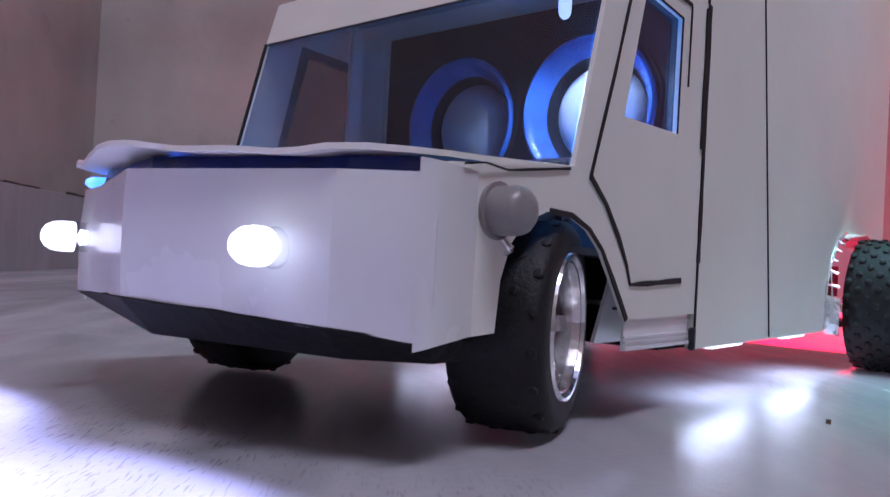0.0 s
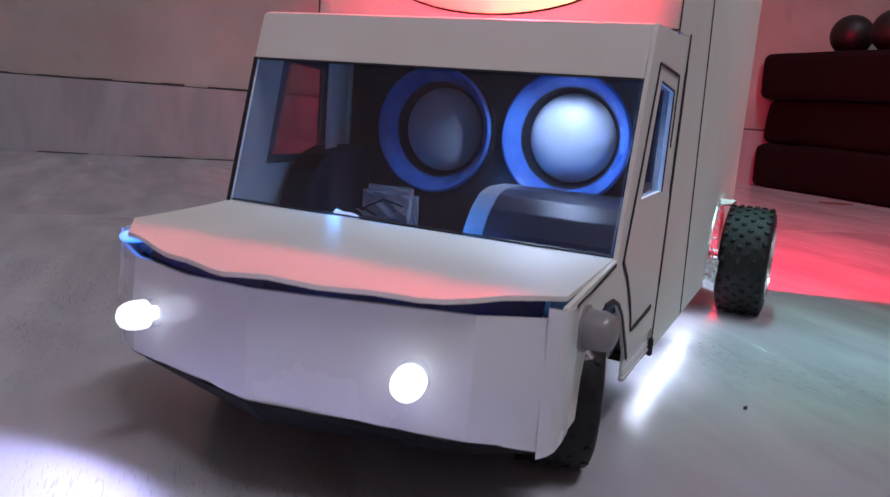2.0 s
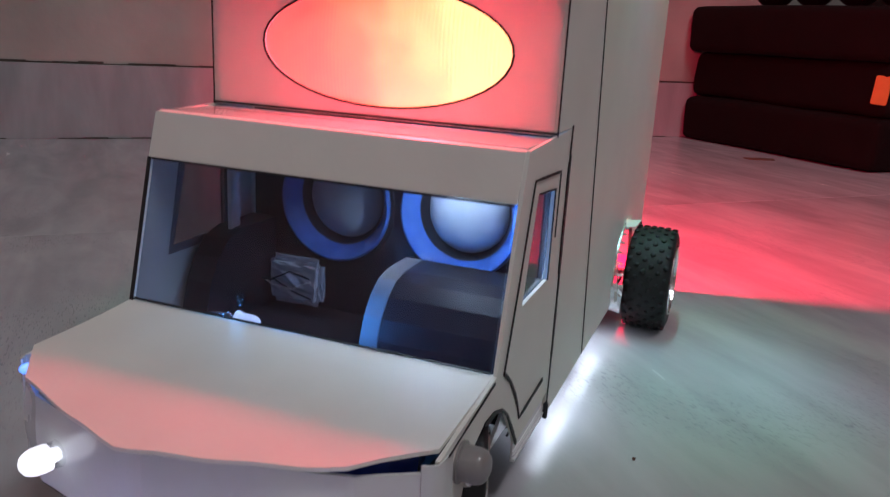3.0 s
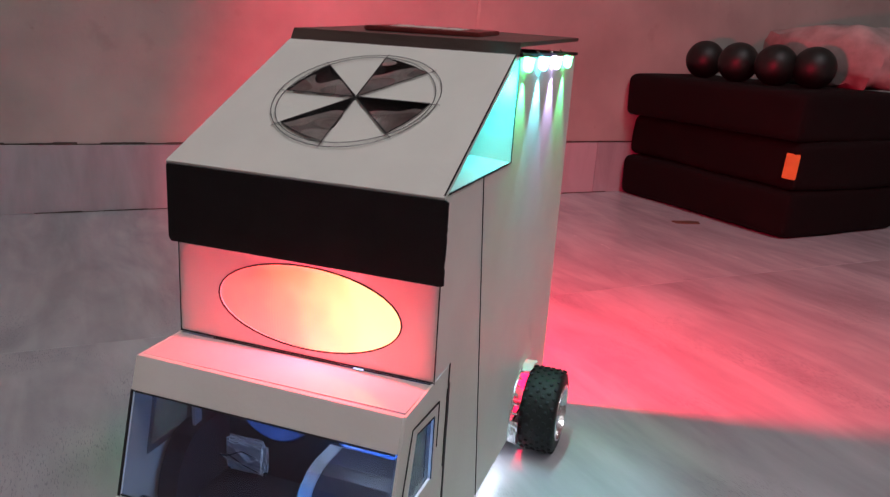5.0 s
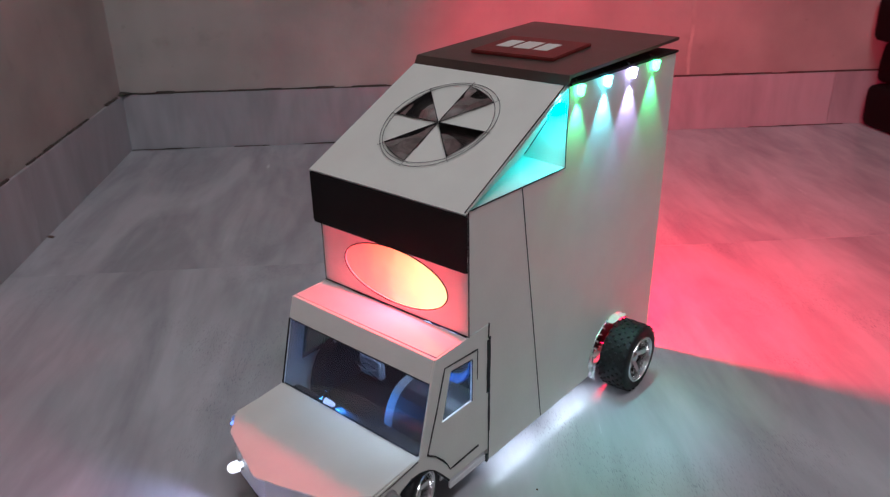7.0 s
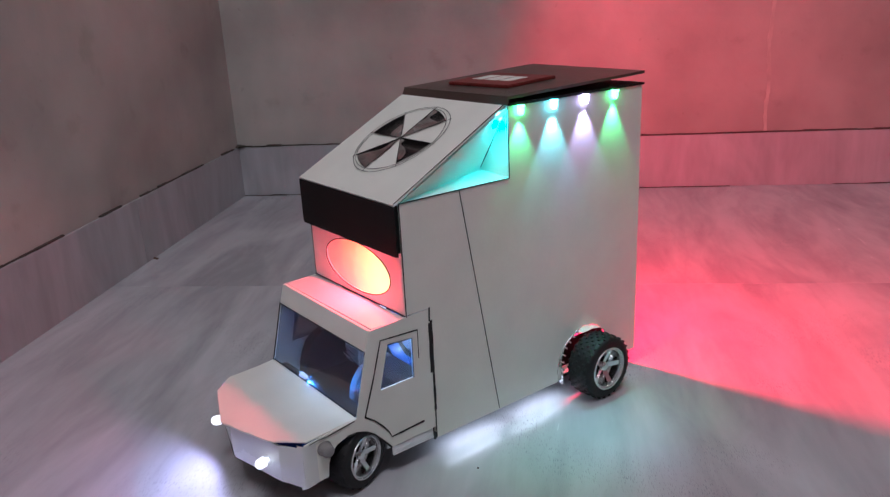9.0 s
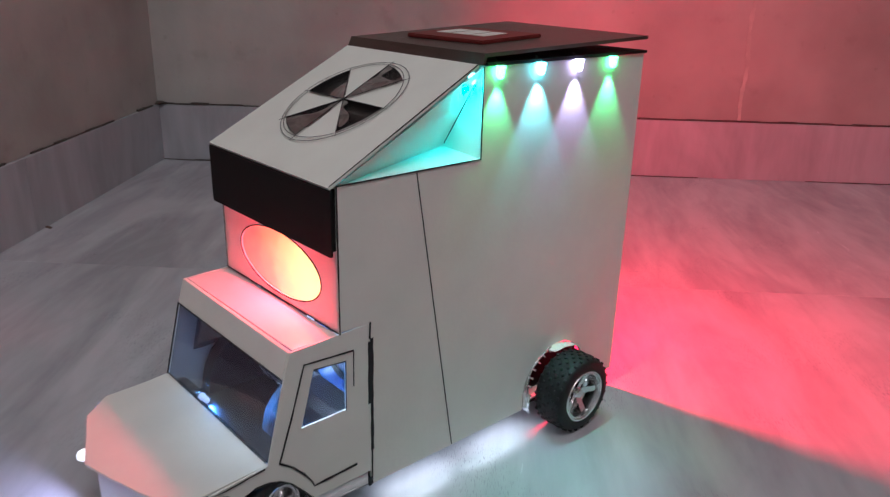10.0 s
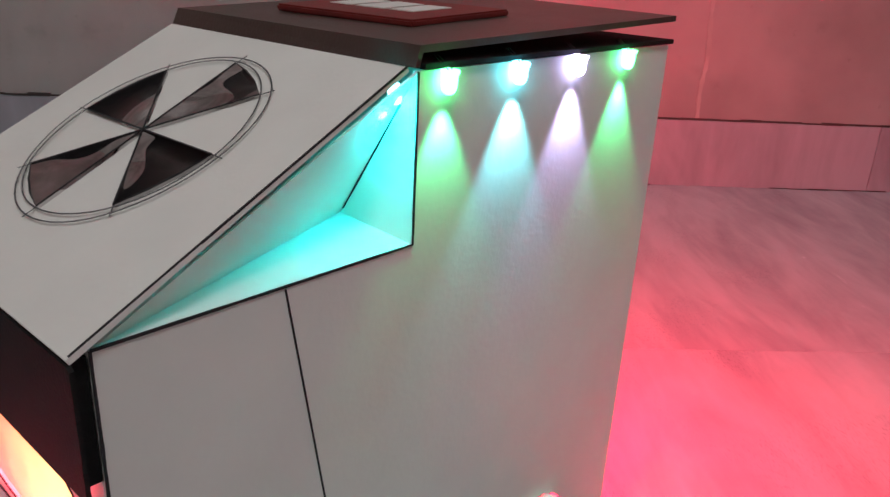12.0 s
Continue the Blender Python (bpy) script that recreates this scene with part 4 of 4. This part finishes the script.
for s in (1, -1):
    wheel("front_wheel", 0.0290, 0.025, Matrix.Translation((s * 0.0600, -0.0480, 0.0290)) @ pose(0, 0, 0, 0, 0, 19) @ pose(0, 0, 0, 0, s * 90, 0), "studded toy wheel with a chrome rim", 5, 18, 0.022)
    wheel("rear_wheel", 0.0330, 0.0275, Matrix.Translation((s * 0.0945, 0.2192, 0.0330)) @ pose(0, 0, 0, 0, s * 90, 0), "large studded toy wheel with a chrome rim", 6, 26, 0.045)
    part("wheel_well", boxed(*sorted((s * 0.0600, s * 0.0612)), 0.176, 0.262, 0.0248, 0.0520), BLACK, truck, "black card inside the wheel cut-out")

    def rim_at(x, q, deg):
        return Vector((s * x, 0.2190 + q * math.cos(radians(deg)), 0.0300 + q * math.sin(radians(deg))))

    def band(bm, rows):
        """A thin crumpled strip through rows of points."""
        prev = None
        for row in rows:
            row = [bm.verts.new(p + Vector([0.0007 * noise.noise(p * 260 + Vector((k, 0, s))) for k in (0, 7, 13)])) for p in row]
            if prev:
                for a, b, c, d in zip(prev, prev[1:], row[1:], row):
                    bm.faces.new((a, b, c, d))
            prev = row
        bmesh.ops.recalc_face_normals(bm, faces=bm.faces)
        bmesh.ops.solidify(bm, geom=list(bm.faces), thickness=0.0005)
        return bm

    # ladder-like foil strip that lines the front of the wheel cut-out and flares at its foot
    flare = lambda deg: 0.0105 * max(0.0, (deg - 140) / 52)
    guard = part("wheel_guard", band(bmesh.new(), [[rim_at(x, 0.0383, deg) for x in (W - 0.006, W - 0.002, W + 0.001)] for deg in range(100, 193, 6)]), FOIL, truck, "silver foil strip lining the wheel cut-out")
    for deg in range(106, 182, 11):
        bm = bmesh.new()
        p, q = rim_at(W - 0.004, 0.0382, deg), rim_at(W + 0.0030 + 0.6 * flare(deg), 0.0364, deg + 1)
        rod(bm, p, p.lerp(q, 0.6) + rim_at(0, 0.0006, deg) - rim_at(0, 0, deg), 0.0008, 6)
        rod(bm, p.lerp(q, 0.6) + rim_at(0, 0.0006, deg) - rim_at(0, 0, deg), q, 0.0008, 6)
        part("rung", bm, FOIL, guard, "crumpled silver foil rung")
    part("rail", band(bmesh.new(), [[rim_at(W + 0.0002 + 0.6 * flare(deg), q, deg) for q in (0.0392, 0.0374)] for deg in range(102, 190, 6)]), FOIL, guard, "silver foil edge of the guard")
    part("foil_foot", band(bmesh.new(), [[rim_at(W + 0.0003 + k * 0.0022, 0.0382 + 0.0012 * noise.noise(Vector((k * 1.7, deg, s))), deg) for k in range(4)] for deg in range(170, 199, 4)]), FOIL, guard, "crumpled pale foil lump at the foot of the guard")
    part("paper_cap", band(bmesh.new(), [[rim_at(x, 0.0380 + 0.0012 * noise.noise(Vector((x * 300, deg, s))), deg) for x in (W - 0.005, W - 0.001, W + 0.003, W + 0.0065, W + 0.0085 - 0.00006 * abs(deg - 84))] for deg in range(58, 110, 4)]), CARD, guard, "torn white paper over the tyre")
for s in (1, -1):
    for uy in UNDER:
        part("underbody_light", boxed(*sorted((s * 0.0660, s * 0.0700)), uy - 0.016, uy + 0.016, 0.0172, 0.0199, bevel=0.0006), UNDER_GLOW, truck, "lit white lamp under the cargo box")
bm = bmesh.new()
rod(bm, (-0.088, 0.2192, 0.0330), (0.088, 0.2192, 0.0330), 0.003, 12)
part("axle", bm, CHROME, truck)
bm = bmesh.new()
rod(bm, (-0.050, -0.048, 0.0290), (0.050, -0.048, 0.0290), 0.0028, 12)
part("axle", bm, CHROME, truck)

# inside the cab
SPEAKERS = ((-0.0292, 0.1010), (0.0312, 0.1023))
SPEAKER_Y, SPEAKER_R = 0.0285, 0.0275
holes = [[Vector((x + SPEAKER_R * 0.97 * math.cos(radians(k)), SPEAKER_Y, z + SPEAKER_R * 0.97 * math.sin(radians(k)))) for k in range(0, 360, 9)] for x, z in SPEAKERS]
back = part("speaker_board", sheet([(-0.0735, SPEAKER_Y, 0.0330), (0.0735, SPEAKER_Y, 0.0330), (0.0735, SPEAKER_Y, 0.1425), (-0.0735, SPEAKER_Y, 0.1425)], (0, 0.0020, 0), holes), BOARD, truck, "dark board carrying two loudspeakers")


def speaker(x, z, r):
    hubm = thing_part("loudspeaker", Matrix.Translation((x, SPEAKER_Y, z)) @ pose(0, 0, 0, 90, 0, 0), "small loudspeaker with a blue rubber surround and pale cone")
    bm = bmesh.new()
    lathe(bm, [(r * 1.07, 0), (r * 1.07, 0.0009), (r * 1.0, 0.0012), (r * 0.985, 0)], Matrix(), 48)
    part("basket", bm, PLASTIC, hubm, "black speaker frame")
    bm = bmesh.new()
    lathe(bm, [(r * 1.01, 0.0010), (r * 1.0, 0.0022), (r * 0.97, 0.0028), (r * 0.93, 0.0022), (r * 0.88, 0.0), (r * 0.82, -0.0030), (r * 0.775, -0.0052)], Matrix(), 48)
    part("surround", bm, BLUE_RUBBER, hubm, "blue rubber ring", smooth=True)
    bm = bmesh.new()
    lathe(bm, [(r * 0.78, -0.0050), (r * 0.74, -0.0085), (r * 0.62, -0.0120)], Matrix(), 48)
    part("cone", bm, PLASTIC, hubm, "dark cone", smooth=True)
    bm = bmesh.new()
    lathe(bm, [(r * 0.68, -0.0100), (r * 0.65, -0.0082), (r * 0.54, -0.0056), (r * 0.38, -0.0036), (r * 0.18, -0.0024), (0, -0.0020)], Matrix(), 48)
    part("dust_cap", bm, CONE, hubm, "pale domed dust cap", smooth=True)


for sx, sz in SPEAKERS:
    speaker(sx, sz, SPEAKER_R)
part("cab_floor", boxed(-0.072, 0.072, -0.0500, 0.0250, 0.0480, 0.0500), BOARD, truck, "dark cab floor")
part("dashboard", boxed(-0.070, 0.070, -0.0492, -0.0400, 0.0502, 0.0668, bevel=0.002), BOARD, truck, "dark dashboard")
# clear lamps: one lying on the dashboard, one hanging over a loudspeaker
dash = led("dash_light", 0.0023, 0.0100, Matrix.Translation((-0.0295, -0.0462, 0.0692)) @ pose(0, 0, 0, 0, 92, 4), LED_DASH, truck, "round-nosed lamp lying on the dashboard, lit")
bm = bmesh.new()
for k in (-1, 1):
    pts = [Vector((-0.0295 - 0.0021 * q, -0.0462 + 0.0010 * k + 0.0012 * math.sin(q * 2.2 + k), 0.0695 + 0.0010 * math.cos(q * 2.6 + k))) for q in range(6)]
    for p, q in zip(pts, pts[1:]):
        rod(bm, p, q, 0.0004, 6)
part("lead", bm, CHROME, dash, "curled metal leads")
led("cab_light", 0.0023, 0.0090, Matrix.Translation((0.0310, 0.0100, 0.1397)) @ pose(0, 0, 0, 180, 0, 0), LED_DASH, truck, "small lamp hanging from the cab roof, lit")


def prism(x0, x1, profile):
    return sheet([(x0, y, z) for y, z in profile], (x1 - x0, 0, 0))


RIGHT_SEAT = [(0.0240, 0.0502), (0.0240, 0.0815), (0.0060, 0.0815), (-0.0030, 0.0795), (-0.0100, 0.0745), (-0.0155, 0.0670), (-0.0185, 0.0590), (-0.0200, 0.0502)]
LEFT_SEAT = [(0.0240, 0.0502), (0.0240, 0.0910), (-0.0020, 0.0905), (-0.0110, 0.0875), (-0.0180, 0.0810), (-0.0235, 0.0710), (-0.0265, 0.0600), (-0.0275, 0.0502)]
seat = part("seat", prism(0.0165, 0.0700, RIGHT_SEAT), BOARD, truck, "dark rounded seat box inside the cab")
part("seat_panel", prism(0.0085, 0.0163, RIGHT_SEAT), DIM_CARD, seat, "pale grey card side strip")
seat = part("seat", prism(-0.0715, -0.0590, LEFT_SEAT), PLASTIC, truck, "black rounded seat box inside the cab")
bm = box(bmesh.new(), -0.0590, -0.0310, 0.0170, 0.0240, 0.0520, 0.0740, bevel=0.003)
bmesh.ops.subdivide_edges(bm, edges=bm.edges, cuts=4, use_grid_fill=True)
for v in bm.verts:
    v.co += Vector((random.uniform(-1, 1), random.uniform(-1, 1), random.uniform(-1, 1))) * 0.0008
foil = part("foil_block", bm, BRIGHT_FOIL, truck, "crumpled silver foil block with wires")
for k in range(3):
    bm = bmesh.new()
    pts = [Vector((-0.064 + 0.010 * q, 0.0150 - 0.001 * k, 0.060 + 0.003 * k + 0.0035 * math.sin(q * 1.7 + k * 2))) for q in range(4)]
    for a, b in zip(pts, pts[1:]):
        rod(bm, a, b, 0.0004, 6)
    part("wire", bm, CARD if k == 1 else PLASTIC, foil, "thin loose wire")
part("inner_post", boxed(-0.0645, -0.0625, -0.0040, 0.0020, 0.0502, 0.1390), CARD, truck, "thin white post inside the cab")

# ---- things by the wall ----
CUSH = Matrix.Translation((0.323, 1.090, 0)) @ pose(0, 0, 0, 0, 0, 48.5)


def cushion(name, z, dx, turn, label):
    """A boxy foam cushion, slightly plump, with a welted edge; its corner is at the stack's front corner."""
    ob = thing(name, label, "cushion", CUSH @ Matrix.Translation((dx, 0, z)) @ pose(0, 0, 0, 0, 0, turn), group="stacked cushions")
    bm = boxed(-1, 1, -1, 1, -1, 1)
    bmesh.ops.subdivide_edges(bm, edges=bm.edges, cuts=17, use_grid_fill=True)
    half, r = Vector((0.165, 0.2120, 0.0415)), 0.014
    for v in bm.verts:
        p = Vector([math.copysign(1 - (1 - abs(c)) ** 2.0, c) * h for c, h in zip(v.co, half)])
        core = Vector([max(-(h - r), min(h - r, c)) for c, h in zip(p, half)])
        if (p - core).length > 1e-6:
            p = core + (p - core).normalized() * r
        # plump faces, uneven foam
        p.z += 0.004 * (1 - (p.x / half.x) ** 2) * (p.z / half.z)
        q = p + Vector((0, 0, z * 7))
        p += Vector((0.004 * noise.noise(q * 13), 0.004 * noise.noise(q * 11 + Vector((0, 0, 3))), 0.0025 * noise.noise(q * 9 + Vector((7, 0, 0)))))
        v.co = p + Vector((0.165, 0.2120, 0.0430))
        v.co.z = max(v.co.z, 0.0005)
    part("cover", bm, FABRIC, ob, smooth=True)
    return ob


cushion("cushion", 0.0, 0.0, 0.0, "dark maroon foam cushion at the bottom of a stack")
mid = cushion("cushion", 0.0845, 0.006, -1.5, "dark maroon foam cushion with an orange label")
cushion("cushion", 0.1690, -0.004, 1.0, "dark maroon foam cushion on top of a stack")
tag_bm = boxed(-0.0115, 0.0115, -0.0016, 0.0016, -0.022, 0.022, bevel=0.0012)
patch = part("label_patch", tag_bm, TAG, mid, "orange label patch near the corner")
patch.matrix_local = Matrix.Translation((-0.0006, 0.0122, 0.044)) @ pose(0, 0, 0, 0, 3, -65)
for k, (x, y) in enumerate(((0.1456, 1.360), (0.2086, 1.274), (0.2725, 1.225), (0.3360, 1.217))):
    bm = bmesh.new()
    bmesh.ops.create_uvsphere(bm, u_segments=32, v_segments=20, radius=0.0372)
    for v in bm.verts:
        v.co.z = max(v.co.z, -0.0355)
    ob = part("ball", bm, GREEN_BALL, None, smooth=True)
    ob.matrix_world = Matrix.Translation((x, y, 0.2556 + 0.0360)) @ pose(0, 0, 0, 0, 0, 40 * k)
    tagged(ob, "glossy dark green ball resting on the cushions", "ball", "balls on the cushions")
bm = bmesh.new()
bmesh.ops.create_uvsphere(bm, u_segments=40, v_segments=24, radius=1.0)
for v in bm.verts:
    x, y, z = v.co
    f = lambda q, p: math.copysign(abs(q) ** p, q)
    v.co = Vector((0.10 * f(x, 0.6), 0.14 * f(y, 0.8), 0.062 * f(z, 0.7))) + Vector((0, 0.012, 0.012)) * noise.noise(v.co * 3)
    v.co.z = max(v.co.z, -0.052)
ob = part("pillow", bm, CLOTH, None, smooth=True)
ob.matrix_world = CUSH @ Matrix.Translation((0.275, 0.150, 0.2560 + 0.0525))
tagged(ob, "pale printed cloth pillow lying on the cushions", "pillow")
for (x, y), size, lab in (((-0.7145, 0.034), 0.006, "tiny dark crumb on the floor"), ((0.114, 0.042), 0.0007, "tiny dark crumb on the floor"), ((0.161, 1.140), 0.026, "small brown paper scrap on the floor")):
    bm = boxed(-size, size, -size * 0.35, size * 0.35, 0.0002, 0.0016)
    bmesh.ops.subdivide_edges(bm, edges=bm.edges, cuts=2, use_grid_fill=True)
    for v in bm.verts:
        v.co += Vector((noise.noise(v.co * 90 + Vector((x, y, 1))), noise.noise(v.co * 80 + Vector((y, x, 2))), 0)) * size * 0.3
    ob = part("floor_scrap", bm, SCRAP, None)
    ob.matrix_world = Matrix.Translation((x, y, 0)) @ pose(0, 0, 0, 0, 0, 25)
    tagged(ob, lab, "scrap")

# ---- floor and skirting tiles ----
TILE = 1.20
A0, B0 = 0.0, 0.566 - TILE
mesh_cache = {}


def tile_mesh(w, d, h, mat, name, bevel):
    key = (round(w, 4), round(d, 4), round(h, 4), name)
    if key not in mesh_cache:
        bm = boxed(0, w, -d, 0, 0, h)
        bmesh.ops.bevel(bm, geom=[e for e in bm.edges if e.verts[0].co.z > h / 2 and e.verts[1].co.z > h / 2], offset=bevel, segments=1, affect="EDGES")
        me = bpy.data.meshes.new(name)
        bm.to_mesh(me)
        bm.free()
        me.materials.append(mat)
        mesh_cache[key] = me
    return mesh_cache[key]


a = A0
while a < ROOM_A:
    TILE_A = 1.80 if a == 0 else 1.20
    b = B0
    while b < ROOM_B:
        a0, a1, b0, b1 = max(a, 0.0), min(a + TILE_A, ROOM_A), max(b, 0.0), min(b + TILE, ROOM_B)
        if a1 - a0 > 0.01 and b1 - b0 > 0.01:
            ob = new("tile", tile_mesh(a1 - a0 - 0.0006, b1 - b0 - 0.0006, 0.0104, FLOOR, "tile", 0.0002))
            ob.parent = floor
            ob.matrix_local = Matrix.Translation((a0 + 0.0004, -b0 - 0.0004, -0.0104))
        b += TILE
    a += TILE_A
skirting = thing("skirting", "grey marble skirting tiles along the walls", "skirting", ROOM_M, kind="structure")
HS, TS = 0.107, 0.0045
a = 0.0
for w in (0.80, 0.60, 0.60, 0.60, 0.40):
    ob = new("skirting_tile", tile_mesh(w - 0.001, TS, HS, SKIRT, "skirting_tile", 0.0008))
    ob.parent = skirting
    ob.matrix_local = Matrix.Translation((a, -0.0002, 0.0002))
    a += w
b = TS + 0.001
for w in (0.45, 0.60, 0.60, 0.60, 0.50):
    ob = new("skirting_tile", tile_mesh(w - 0.001, TS, HS, SKIRT, "skirting_tile", 0.0008))
    ob.parent = skirting
    ob.matrix_local = Matrix.Translation((0.0002, -b, 0.0002)) @ pose(0, 0, 0, 0, 0, -90) @ Matrix.Translation((0, TS, 0))
    b += w
def dirt(length, along_back, z0, tall, deep, gaps, label):
    """A broken, uneven line of dirt along the skirting."""
    bm, n = bmesh.new(), 90
    for k in range(n):
        u0, u1 = length * k / n, length * (k + 1) / n
        if noise.noise(Vector((k * 0.33, length, z0 * 50))) < gaps:
            continue
        h = tall * (1 + 0.9 * noise.noise(Vector((k * 0.7, length, 3))))
        d = deep * (1 + 0.75 * noise.noise(Vector((k * 0.4, length, 9))))
        if along_back:
            box(bm, u0, u1, -d, 0.0, z0, z0 + h)
        else:
            box(bm, 0.0, d, -u1, -u0, z0, z0 + h)
    part("dirt_joint", bm, DIRT, skirting, label)


dirt(ROOM_A, True, HS + 0.0005, 0.0026, 0.004, -1.0, "dark uneven joint above the skirting")
dirt(ROOM_B, False, HS + 0.0005, 0.0020, 0.0035, -0.1, "dark uneven joint above the skirting")
dirt(ROOM_A, True, 0.0002, 0.0012, TS + 0.0016, -0.05, "broken dark joint at the foot of the skirting")
bm = bmesh.new()
bmesh.ops.create_icosphere(bm, subdivisions=3, radius=0.011)
for v in bm.verts:
    v.co = Vector((abs(v.co.x) * 1.6, -abs(v.co.y) * 1.3, v.co.z * 0.30)) * (1 + 0.5 * noise.noise(v.co * 190))
lump = part("dirt_lump", bm, DIRT, skirting, "dark lump of dirt in the corner")
lump.matrix_local = Matrix.Translation((0.0, 0.0, HS + 0.0025))
